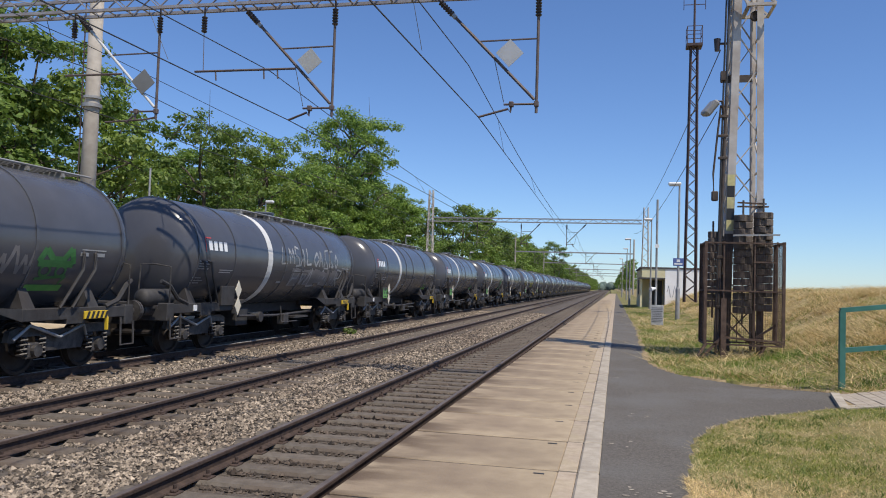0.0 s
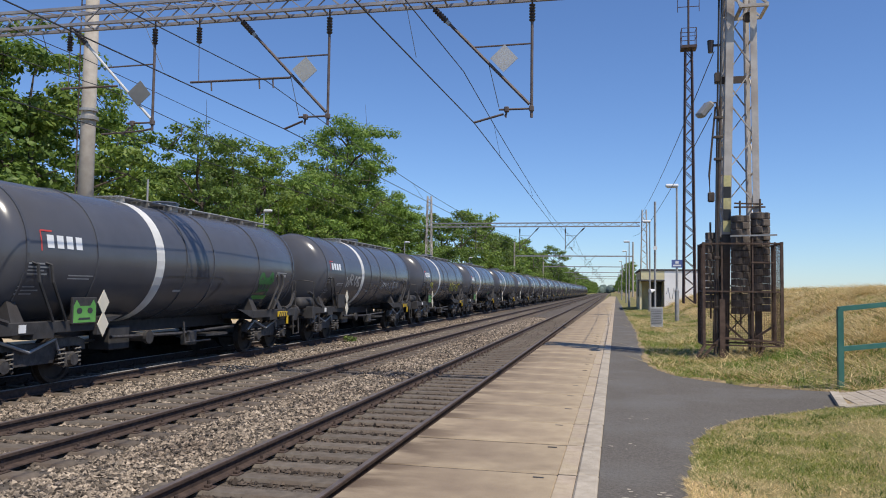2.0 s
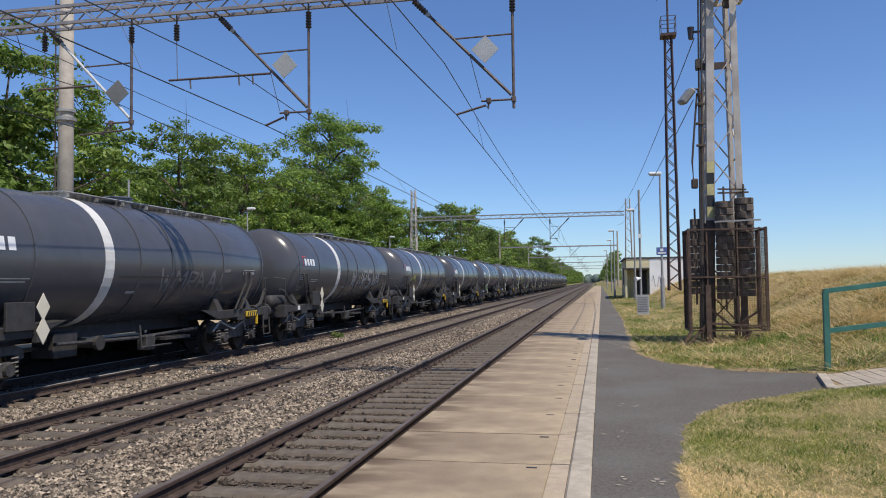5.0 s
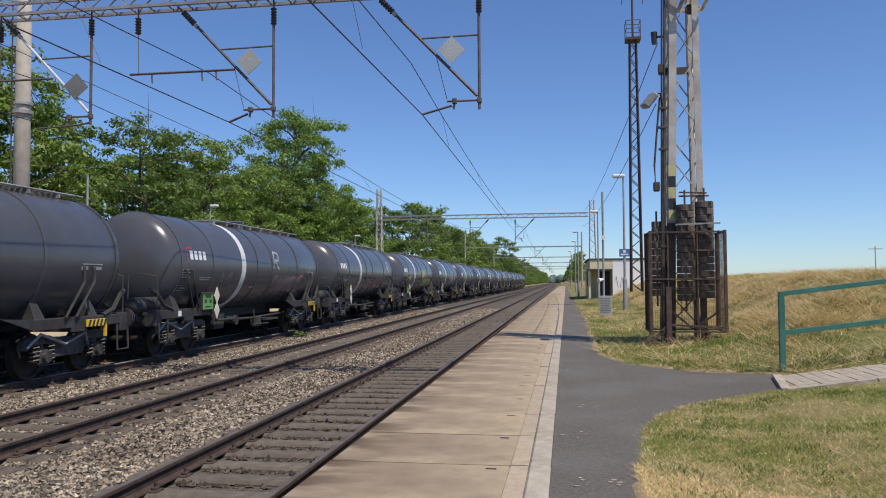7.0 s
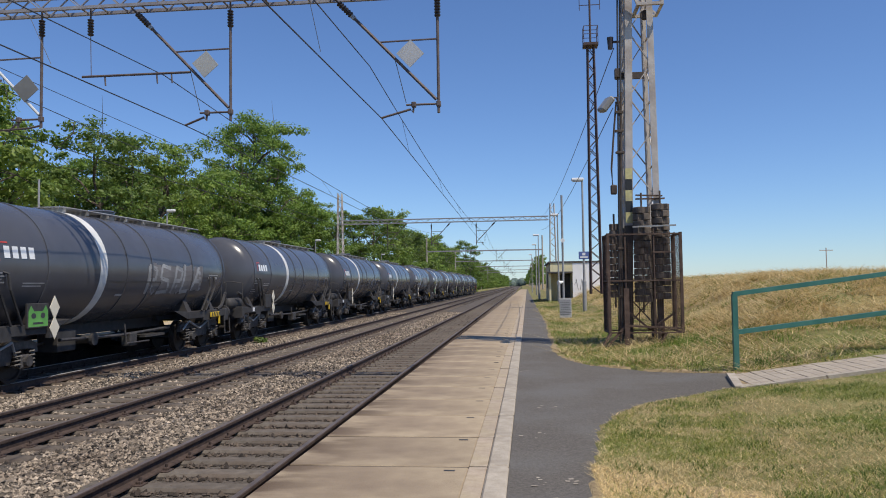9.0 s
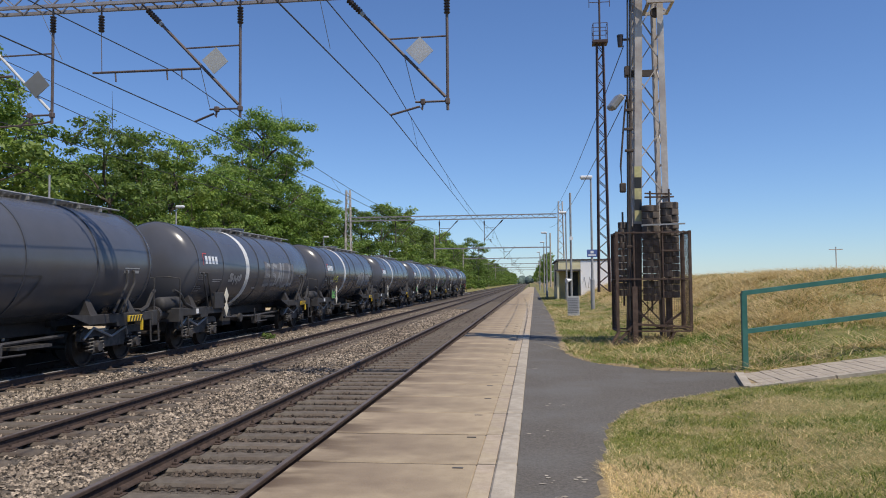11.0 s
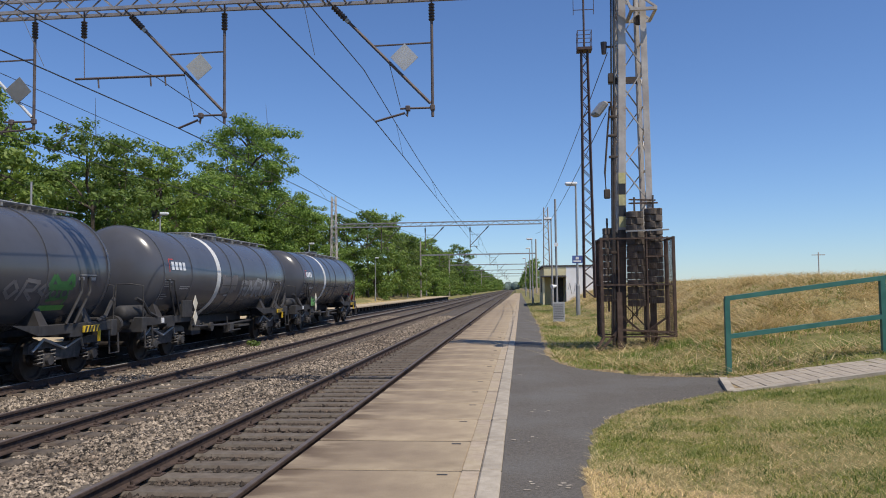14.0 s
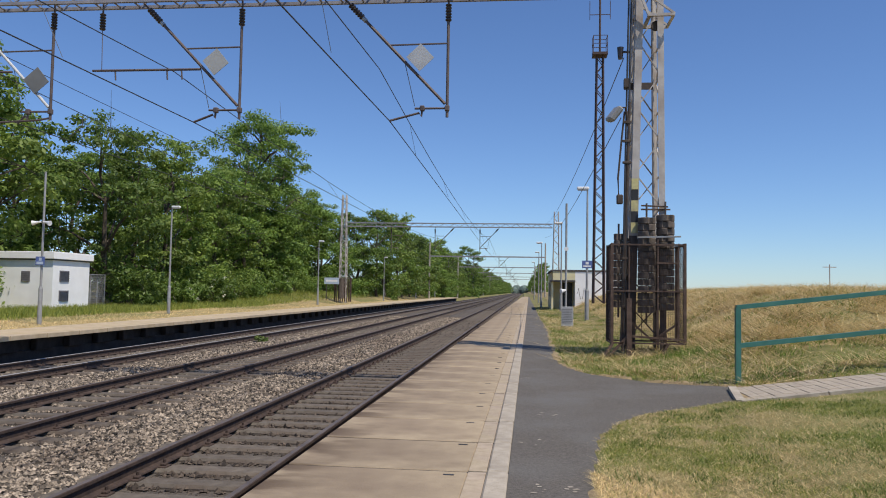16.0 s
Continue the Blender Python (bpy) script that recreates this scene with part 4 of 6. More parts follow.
for k, tall in ((26, True), (24, False), (23, False), (22, True), (19, False), (3, False), (2, True)):
    green_block([c for c in WAGONS[k].children if c.name.startswith("tank")][0], tall)
# tail lamp on the last wagon
for s in (-1, 1):
    part("tail_plate", bx(B(), s * 1.12 - 0.12, s * 1.12 + 0.12, 6.49, 6.51, 1.25, 1.6), M_RED, WAGONS[0], "red and white tail plate")


def motions():
    """The whole train passes at a steady 24.1 m/s towards the viewer."""
    for k, w in enumerate(WAGONS):
        walk(w, [(t, pose(TRAIN_X, 377.54 - WAGON_L * k - 24.1 * t, RAIL_Z)) for t in (0.0, 4.0, 8.0, 12.0, 16.0)])
# ---- overhead line ----
GY = 16.6          # the near gantry
BEAM_Z = 7.7


def lattice(bm, x, y, z0, z1, w0, w1, d0, d1, step, t=0.05, diag=0.03, faces=("x", "y")):
    """Four corner posts that taper, with zigzag bracing."""
    def corner(sx, sy, z):
        f = (z - z0) / (z1 - z0)
        return Vector((x + sx * (w0 + (w1 - w0) * f) / 2, y + sy * (d0 + (d1 - d0) * f) / 2, z))
    for sx in (-1, 1):
        for sy in (-1, 1):
            bar(bm, corner(sx, sy, z0), corner(sx, sy, z1), t)
    n = int((z1 - z0) / step)
    for i in range(n):
        a, b = z0 + i * step, z0 + (i + 1) * step
        s = 1 if i % 2 else -1
        for k in (-1, 1):
            if "y" in faces:
                bar(bm, corner(-s, k, a), corner(s, k, b), diag, diag * 0.6)
            if "x" in faces:
                bar(bm, corner(k, -s, a), corner(k, s, b), diag, diag * 0.6)
    return bm


def insulator(bm, p, q):
    """A ribbed porcelain body turned in one piece."""
    p, q = Vector(p), Vector(q)
    turn = (q - p).to_track_quat("Z", "Y")
    prof = [(0.0, 0.03)]
    for i in range(6):
        prof += [((i + 0.15) / 6, 0.05), ((i + 0.35) / 6, 0.074), ((i + 0.7) / 6, 0.066), ((i + 0.9) / 6, 0.05)]
    prof.append((1.0, 0.03))
    rings = [[bm.verts.new(p.lerp(q, f) + turn @ Vector((r * math.cos(k * 0.62832), r * math.sin(k * 0.62832), 0))) for k in range(10)] for f, r in prof]
    for a, b in zip(rings, rings[1:]):
        for k in range(10):
            bm.faces.new((a[k], a[(k + 1) % 10], b[(k + 1) % 10], b[k]))
    bm.faces.new(rings[0][::-1])
    bm.faces.new(rings[-1])
    return bm


def beam(parent, y, x0, x1, z=BEAM_Z, h1=0.42):
    bm = B()
    for s in (-0.2, 0.2):
        for h in (0.0, h1):
            bar(bm, (x0, y + s, z + h), (x1, y + s, z + h), 0.07)
    n = int((x1 - x0) / 0.48)
    for i in range(n):
        a, b = x0 + (x1 - x0) * i / n, x0 + (x1 - x0) * (i + 1) / n
        s = i % 2
        for k in (-0.2, 0.2):
            bar(bm, (a, y + k, z + (0 if s else h1)), (b, y + k, z + (h1 if s else 0)), 0.035, 0.022)
        bar(bm, (a, y - 0.2, z + 0.0), (a, y + 0.2, z + 0.0), 0.04, 0.02)
        bar(bm, (a, y - 0.2, z + h1), (b, y + 0.2, z + h1), 0.03, 0.02)
    return part("beam", bm, M_BEAM, parent)


HANGERS_TURNED = ((-4.15, -3.45), (-8.4, -7.7), (-12.6, -11.8))
HANGERS = ((-1.72, -3.0), (-6.45, -7.52), (-11.0, -11.8))


def hanger(parent, y, vx, wx, fine=True, light=False, z=BEAM_Z, side=1):
    """The drop tube, strut, steady arm and insulators over one track; side -1 turns it round."""
    h = part("drop_tube", bar(B(), (vx, y, z - 0.54), (vx, y, 5.0), 0.033, n=8), M_TUBE, parent)
    part("insulator", insulator(B(), (vx, y, z - 0.16), (vx, y, z - 0.56)), M_INSUL, h)
    part("hanger_rod", bar(B(), (vx, y, z + 0.03), (vx, y, z - 0.18), 0.022, n=6), M_TUBE, h)
    top = Vector((vx - side * (2.22 + (z - 7.55) * 0.955), y, z + 0.02))
    foot = Vector((vx - 0.05 * side, y, 5.3))
    a, b = top.lerp(foot, 0.06), top.lerp(foot, 0.19)
    part("strut", bar(B(), b, foot, 0.034, n=8), M_TUBELIGHT if light else M_TUBE, h)
    part("hanger_rod", bar(B(), top, a, 0.022, n=6), M_TUBE, h)
    part("insulator", insulator(B(), a, b), M_INSUL, h)
    part("strut_cap", bar(B(), b, top.lerp(foot, 0.22), 0.05, n=8), M_GALV, h)
    m = top.lerp(foot, 0.45)
    part("tie_bar", bar(B(), m, (vx, y, m.z + 0.02), 0.02, n=6), M_TUBE, h)
    part("arm_tube", pipe(B(), [(vx + 0.04 * side, y, 5.2), (vx - 0.72 * side, y, 5.2)], 0.024), M_TUBE, h)
    part("steady_arm", pipe(B(), [(vx - 0.55 * side, y, 5.18), (vx - 0.57 * side, y, 5.02), (vx - 0.62 * side, y, 5.1), (wx, y, 4.93)], 0.026), M_TUBE, h)
    for k, z0 in ((0.0, 5.2), (-0.55, 5.2)):
        part("clamp", bx(B(), vx + k * side - 0.05, vx + k * side + 0.05, y - 0.05, y + 0.05, z0 - 0.06, z0 + 0.06, 0.012), M_TUBE, h)
    part("stay_wire", pipe(B(), [(vx - 0.95 * side, y, 6.2), (vx - 0.72 * side, y, 5.25)], 0.008, 4), M_WIRE, h)
    return h


def lattice_mast(parent, x, y, z1, lean=0.0):
    bm = B()
    lattice(bm, x, y, -0.3, z1, 0.98, 0.62, 0.9, 0.55, 0.62, 0.1, 0.045)
    return part("mast", bm, M_MAST, parent)


def gantry(y, near=False, plain=False):
    g = thing("overhead_gantry", "steel lattice gantry carrying the overhead line over three tracks", "gantry", group="gantries")
    if plain:
        part("beam", bar(B(), (-15.8, y, 6.95), (3.5, y, 6.95), 0.14, 0.2), M_BEAM, g)
        for x in (3.5, -15.8):
            part("mast", cone(B(), (x, y, -0.8), (x, y, 9.3), 0.17, 0.12, 10), M_POLE, g)
    else:
        beam(g, y, -17.2, 2.6, BEAM_Z if near else 7.2, 0.42 if near else 0.34)
    for i, (vx, wx) in enumerate(HANGERS if near else HANGERS_TURNED):
        hanger(g, y, vx, wx, light=(near and i == 2), z=BEAM_Z if near else 7.15, side=1 if near else -1)
    if not near and not plain:
        for x, top in ((2.95, 8.7), (-17.2, 10.2)):
            bm = B()
            lattice(bm, x, y, -0.4, top, 0.7, 0.36, 0.7, 0.36, 0.5, 0.075, 0.055)
            part("mast", bm, M_MAST, g)
    return g


near_gantry = gantry(GY, True)
# cross tube with droppers between the two left tracks
_bm = B()
pipe(_bm, [(-10.0, GY, 6.15), (-7.4, GY, 6.15)], 0.028)
for x in (-9.45, -8.2, -7.85):
    pipe(_bm, [(x, GY, 6.15), (x + 0.02, GY, 5.92)], 0.018)
pipe(_bm, [(-9.8, GY, 7.12), (-9.78, GY, 6.15)], 0.01, 4)
part("cross_tube", _bm, M_TUBE, near_gantry)
part("insulator", insulator(B(), (-9.8, GY, 7.5), (-9.8, GY, 7.1)), M_INSUL, near_gantry)
part("hanger_rod", bar(B(), (-9.8, GY, 7.75), (-9.8, GY, 7.48), 0.02, n=6), M_TUBE, near_gantry)
_bm = B()
pipe(_bm, [(-13.6, GY, 6.15), (-12.0, GY, 6.15)], 0.028)
pipe(_bm, [(-13.4, GY, 7.12), (-13.4, GY, 6.15)], 0.01, 4)
part("cross_tube", _bm, M_TUBE, near_gantry)
part("insulator", insulator(B(), (-13.4, GY, 7.5), (-13.4, GY, 7.1)), M_INSUL, near_gantry)
part("hanger_rod", bar(B(), (-13.4, GY, 7.75), (-13.4, GY, 7.48), 0.02, n=6), M_TUBE, near_gantry)
_bm = B()
pipe(_bm, [(-12.4, GY, 4.95), (-11.3, GY, 5.0), (-11.0, GY, 5.05)], 0.024)
pipe(_bm, [(-10.5, GY, 4.6), (-10.2, GY, 4.85), (-10.2, GY, 5.1)], 0.012, 5)
part("side_arm", _bm, M_TUBE, near_gantry)


def diamond(x, z, y, r, tilt, material, tone):
    bm = B()
    vs = [bm.verts.new((x + r * math.cos(radians(tilt + 90 * k)), y + e, z + r * math.sin(radians(tilt + 90 * k)))) for e in (-0.008, 0.008) for k in range(4)]
    for f in ((0, 1, 2, 3), (4, 5, 6, 7), (0, 1, 5, 4), (1, 2, 6, 5), (2, 3, 7, 6), (3, 0, 4, 7)):
        bm.faces.new([vs[i] for i in f])
    ob = part("line_sign", bm, material)
    return tagged(ob, tone + " diamond plate fixed to the strut", "line sign", "diamond plates")


diamond(-7.02, 6.3, GY - 0.06, 0.31, 85, M_SIGNGREY, "plain grey")
diamond(-11.35, 5.92, GY - 0.06, 0.32, 85, M_SIGNDARK, "dull dark grey")
diamond(-2.33, 6.33, GY - 0.06, 0.31, 88, M_SIGNPALE, "pale grey")

# the right mast of the near gantry, with its balance weights in a cage
def corner_mast():
    m = part("mast", B(), M_MAST, near_gantry)
    bm = B()
    x0, x1, y0, y1 = 2.215, 2.86, GY - 0.35, GY + 0.45

    def leg_x(x, z):
        return x + (0.021 if x == x0 else -0.009) * (z + 0.2)

    for x in (x0, x1):
        s = 1 if x == x0 else -1
        wide = 0.15 if x == x0 else 0.12
        for y in (y0, y1):
            low = B()
            for m_, za, zb in ((low, -0.3, 2.4), (bm, 2.4, 9.4)):
                if y == y0:
                    # front angle: a broad face to the front and a flange back
                    upright(m_, (leg_x(x, za), y, za), (leg_x(x, zb), y, zb), wide, 0.025)
                    upright(m_, (leg_x(x, za) - wide / 2 * s, y + 0.07, za), (leg_x(x, zb) - wide / 2 * s, y + 0.07, zb), 0.022, 0.14)
                else:
                    # back angle: its broad flange runs forward, edge on to the front
                    upright(m_, (leg_x(x, za) - 0.05, y - 0.09, za), (leg_x(x, zb) - 0.05, y - 0.09, zb), 0.022, 0.2)
                    upright(m_, (leg_x(x, za), y + 0.012, za), (leg_x(x, zb), y + 0.012, zb), 0.12, 0.02)
            part("mast_foot", low, M_MASTDARK, m)
    n = 13
    for i in range(n):
        a, b = 0.2 + 0.7 * i, 0.2 + 0.7 * (i + 1)
        s = i % 2
        for y in (y0 + 0.03, y1 - 0.02):
            lo, hi = (x0, x1) if s == (y < GY) else (x1, x0)
            bar(bm, (leg_x(lo, a), y, a), (leg_x(hi, b), y, b), 0.042, 0.022)
        for x in (x0 - 0.05, x1 + 0.03):
            k = x0 if x < 2.5 else x1
            bar(bm, (leg_x(k, a) + x - k, y0 + 0.05 if s else y1 - 0.05, a), (leg_x(k, b) + x - k, y1 - 0.05 if s else y0 + 0.05, b), 0.02, 0.045)
            bar(bm, (leg_x(k, b) + x - k, y0 + 0.05, b), (leg_x(k, b) + x - k, y1 - 0.05, b), 0.02, 0.04)
    bm.to_mesh(m.data)
    bm.free()
    m.data.materials.append(M_MASTDARK)
    for p in m.data.polygons:
        if p.center.z < 2.4:
            p.material_index = 1
    bm = B()
    bx(bm, 2.06, 2.66, GY - 0.3, GY - 0.25, 5.5, 5.64)
    bx(bm, 2.04, 2.13, GY - 0.5, GY - 0.36, 5.5, 5.68)
    part("bracket_plate", bm, M_MASTDARK, m)
    bm = B()
    for y in (GY - 0.55, GY + 0.2):
        part("bracket_bar", bar(B(), (2.5, y, 7.0), (3.06, y, 7.0), 0.06), M_MAST, m)
        part("bracket_bar", bar(B(), (2.5, y, 7.45), (3.06, y, 7.02), 0.04), M_MAST, m)
        part("bracket_bar", bar(B(), (2.3, y, 7.6), (2.52, y, 7.02), 0.05), M_MAST, m)
    part("bracket_bar", bar(B(), (3.04, GY - 0.55, 7.0), (3.04, GY + 0.2, 7.0), 0.05), M_MAST, m)
    part("bracket_bar", bar(B(), (2.55, GY - 0.55, 7.0), (2.55, GY + 0.2, 7.0), 0.06), M_MAST, m)
    part("pulley", cone(B(), (2.72, GY - 0.3, 6.86), (2.72, GY - 0.22, 6.86), 0.1, 0.1, 18), M_MASTDARK, m)
    bm.free()
    bm = B()
    bar(bm, (2.03, GY - 0.4, 0.0), (2.16, GY - 0.4, 5.2), 0.03, n=8)
    pipe(bm, [(1.95, GY - 0.4, 3.1), (1.93, GY - 0.4, 3.6), (2.0, GY - 0.4, 4.4), (2.06, GY - 0.4, 5.0)], 0.022)
    bx(bm, 1.9, 2.03, GY - 0.46, GY - 0.36, 3.05, 3.25, 0.02)
    part("conduit", bm, M_MASTDARK, m)
    for z in (0.9, 1.9, 3.9, 4.35, 4.75):
        part("clamp", bx(B(), 2.02, 2.2, GY - 0.44, GY - 0.38, z, z + 0.05, 0.006), M_MASTDARK, m)
    for dx in (0.0, 0.05):
        part("cable", pipe(B(), [(2.0 + dx, GY - 0.4, 0.1), (2.05 + dx, GY - 0.41, 2.2), (2.08 + dx, GY - 0.4, 4.0), (2.14 + dx, GY - 0.41, 7.4)], 0.022), M_WIRE, m)
    fl = part("floodlight", bx(B(), -0.17, 0.17, -0.2, 0.2, -0.06, 0.07, 0.03), M_GALV, m, "weathered grey floodlight")
    fl.matrix_basis = pose(1.84, GY - 0.5, 4.92, 12, -52, 0)
    part("lamp_glass", bx(B(), -0.15, 0.15, -0.17, 0.17, -0.066, -0.062), M_CREAM, fl)
    part("lamp_arm", pipe(B(), [(2.14, GY - 0.4, 4.7), (2.08, GY - 0.43, 5.08), (1.88, GY - 0.47, 5.06)], 0.028), M_MASTDARK, m)
    bm = B()
    cone(bm, (1.98, GY - 0.3, 6.15), (1.98, GY - 0.3, 6.4), 0.05, 0.07, 10)
    bar(bm, (1.98, GY - 0.3, 6.3), (2.2, GY - 0.3, 6.3), 0.04)
    part("insulator", bm, M_INSUL, m)
    for k, z in enumerate((2.45, 2.68, 2.91, 3.14, 3.37)):
        part("warning_band", bx(B(), 2.2 + 0.003 * k, 2.34 + 0.003 * k, y0 - 0.02, y0 - 0.0125, z, z + 0.225), (M_FADEDYELLOW, M_BLACK)[k % 2], m, ("faded yellow warning band", "black warning band")[k % 2])


corner_mast()


def weight_stack(x, y, z0, z1, r=0.19):
    s = thing("balance_weight", "stack of rusty cast iron balance weight discs", "balance weight", (x, y, 0), group="balance weights")
    z = z0
    k = 0
    while z < z1:
        bm = B()
        n = 26
        ang = 6.28319 / n
        lo, hi = 0.006, 0.138
        # a disc with the slot by which it slides on the rod
        prof = []
        for q in range(n):
            a = -1.5708 + (q + 0.5) * ang + (0.35 if k % 2 else -0.2)
            deep = q in (0, n - 1)
            prof.append((r * (0.72 if deep else 1.0) * math.cos(a), r * (0.72 if deep else 1.0) * math.sin(a)))
        rings = [[bm.verts.new((x_ * f, y_ * f, z + h)) for x_, y_ in prof] for h, f in ((lo, 0.95), (lo + 0.012, 1.0), (hi - 0.012, 1.0), (hi, 0.95))]
        for a, b in zip(rings, rings[1:]):
            for q in range(n):
                bm.faces.new((a[q], a[(q + 1) % n], b[(q + 1) % n], b[q]))
        bm.faces.new(rings[0][::-1])
        bm.faces.new(rings[-1])
        part("weight_disc", bm, M_WEIGHT, s)
        z += 0.14
        k += 1
    part("rod", bar(B(), (0, 0, z0 - 0.2), (0, 0, z1 + 0.3), 0.02, n=8), M_MASTDARK, s)
    return s


weight_stack(2.5, GY - 0.5, 0.8, 2.76, 0.178)
weight_stack(2.885, GY - 0.46, 0.86, 2.8, 0.182)
weight_stack(1.96, GY - 0.3, 0.9, 2.35, 0.1)


def cage():
    c = thing("weight_cage", "rusty steel guard cage of mesh and bars on short legs", "guard cage", (0, GY, 0))
    x0, x1, y0, y1, z0, z1 = 1.78, 3.22, -0.74, 0.12, 0.2, 2.22
    for x in (x0, x1):
        for y in (y0, y1):
            part("post", bar(B(), (x, y, z0), (x, y, z1), 0.055), M_CAGE, c)
    for z in (z1 - 0.03, 1.25, z0):
        bm = B()
        bar(bm, (x0, y0, z), (x1, y0, z), 0.05, 0.03)
        bar(bm, (x0, y1, z), (x1, y1, z), 0.05, 0.03)
        bar(bm, (x0, y0, z), (x0, y1, z), 0.05, 0.03)
        bar(bm, (x1, y0, z), (x1, y1, z), 0.05, 0.03)
        part("rail", bm, M_CAGE, c)
    for x in (x0, x1):
        bm = B()
        for i in range(1, 24):
            y = y0 + (y1 - y0) * i / 24
            bar(bm, (x, y, z0), (x, y, z1), 0.004)
        for i in range(1, 30):
            z = z0 + (z1 - z0) * i / 30
            bar(bm, (x, y0, z), (x, y1, z), 0.004)
        part("mesh_panel", bm, M_CAGE, c)
    for x, top in ((2.12, z1), (2.69, 2.34), (3.1, z1)):
        part("upright_bar", bar(B(), (x, y0, z0), (x, y0, top), 0.026), M_CAGE, c)
    for x in (2.1, 2.5, 2.9):
        part("upright_bar", bar(B(), (x, y1, z0), (x, y1, z1), 0.016), M_CAGE, c)
    part("rail", bar(B(), (2.66, y0, 1.82), (3.1, y0, 1.82), 0.04, 0.03), M_CAGE, c)
    part("rail", bar(B(), (2.1, y0, 0.34), (3.2, y0, 0.28), 0.05, 0.04), M_CAGE, c)
    part("brace", bar(B(), (1.8, y0, z0), (1.62, y0 - 0.1, -0.08), 0.05), M_CAGE, c)
    part("brace", bar(B(), (2.15, y0, z0 + 0.2), (1.72, y0, -0.08), 0.05), M_CAGE, c)
    part("brace", bar(B(), (2.2, y0 + 0.1, 0.6), (2.6, y0 + 0.1, 0.25), 0.04), M_CAGE, c)
    part("brace", bar(B(), (2.6, y0 + 0.1, 0.25), (3.1, y0 + 0.1, 0.6), 0.04), M_CAGE, c)
    part("brace", bar(B(), (2.9, y0, z0), (2.75, y0, -0.08), 0.045), M_CAGE, c)
    part("brace", bar(B(), (2.12, y0, z0 + 0.9), (2.12, y0, -0.1), 0.1), M_CAGE, c)
    part("brace", bar(B(), (2.85, y0 + 0.1, 0.4), (2.85, y0 + 0.1, -0.08), 0.06), M_CAGE, c)
    bm = B()
    for k in range(1, 36):
        bar(bm, (x0 + (x1 - x0) * k / 36, y0 + 0.02, z0), (x0 + (x1 - x0) * k / 36, y0 + 0.02, z1), 0.0032)
    for k in range(1, 48):
        bar(bm, (x0, y0 + 0.02, z0 + (z1 - z0) * k / 48), (x1, y0 + 0.02, z0 + (z1 - z0) * k / 48), 0.0032)
    tagged(part("mesh_panel", bm, M_CAGE, c), kind="stuff")
    part("brace", bar(B(), (2.28, y0, 2.34), (3.14, y0, 2.36), 0.05, 0.03), M_GALV, c, "pale steel band")
    part("brace", bar(B(), (2.4, y0 + 0.3, 2.94), (3.0, y0 + 0.4, 2.95), 0.05, 0.03), M_CAGE, c)
    part("brace", bar(B(), (2.4, y0 + 0.3, 3.02), (2.95, y0 + 0.35, 3.0), 0.03, 0.03), M_CAGE, c)
    return c


cage()
# the near gantry and what stands with it, set at its true distance
NEAR = Matrix.Translation((0, 0, 1.2)) @ Matrix.Scale(0.91, 4) @ Matrix.Translation((0, 0, -1.2))
for ob in [o for o in scene.objects if o.parent is None and o.name.split(".")[0] in ("overhead_gantry", "line_sign", "balance_weight", "weight_cage")]:
    ob.matrix_basis = NEAR @ ob.matrix_basis

# further gantries down the line
gantry(72.0)
for y in (128.0, 184.0, 240.0, 300.0, 360.0):
    gantry(y, plain=True)

# wires
SPANS = [-42.0, GY, 72.0, 128.0, 184.0, 240.0, 300.0, 360.0, 430.0, 500.0]


def line_wires():
    for i, (vx, wx) in enumerate(HANGERS):
        w = thing("overhead_wire", "dark copper contact wire with carrier wire and droppers", "overhead wire", group="overhead wires")
        bm = B()
        pts = [(wx + (-0.45 if k > 1 and k % 2 == 0 else (-2.0 if k == 0 else 0)), y, 4.93) for k, y in enumerate(SPANS)]
        pts[1] = tuple(NEAR @ Vector((wx, GY, 4.93)))
        pipe(bm, pts, 0.011, 5)
        part("contact_wire", bm, M_WIRE, w)
        bm, dr, line = B(), B(), []
        for n, (a, b) in enumerate(zip(SPANS, SPANS[1:])):
            for k in range(13):
                f = k / 12
                x = wx - (0.5 if i else 0.25) - (0.0 if n else 0.3 * (1 - f))
                q = (x, a + (b - a) * f, 6.1 - 2.8 * f * (1 - f))
                if k < 12 or n == len(SPANS) - 2:
                    line.append(q)
                if 0 < k < 12 and k % 2:
                    bar(dr, q, (x + (0.45 if i else 0.2), q[1], 4.93), 0.005, n=4)
        pipe(bm, line, 0.011, 5)
        part("carrier_wire", bm, M_WIRE, w)
        tagged(part("dropper", dr, M_WIRE, w), kind="stuff")
    w = thing("feeder_wire", "thin dark feeder cables strung beside the masts", "cable")
    bm = B()
    for x, z in ((2.0, 6.25), (1.95, 5.0)):
        bm = B()
        pipe(bm, [(x, GY - 0.7 + 56 * f / 12, z - 0.2 + 1.5 * f / 12 - 2.6 * f / 12 * (1 - f / 12)) for f in range(13)], 0.01, 4)
        part("cable", bm, M_WIRE, w)
    bm = B()
    for (a, b) in zip(SPANS[:5], SPANS[1:6]):
        part("cable", pipe(B(), [(-13.0, a, 6.9), (-13.0, (a + b) / 2, 6.4), (-13.0, b, 6.9)], 0.01, 4), M_WIRE, w)


line_wires()

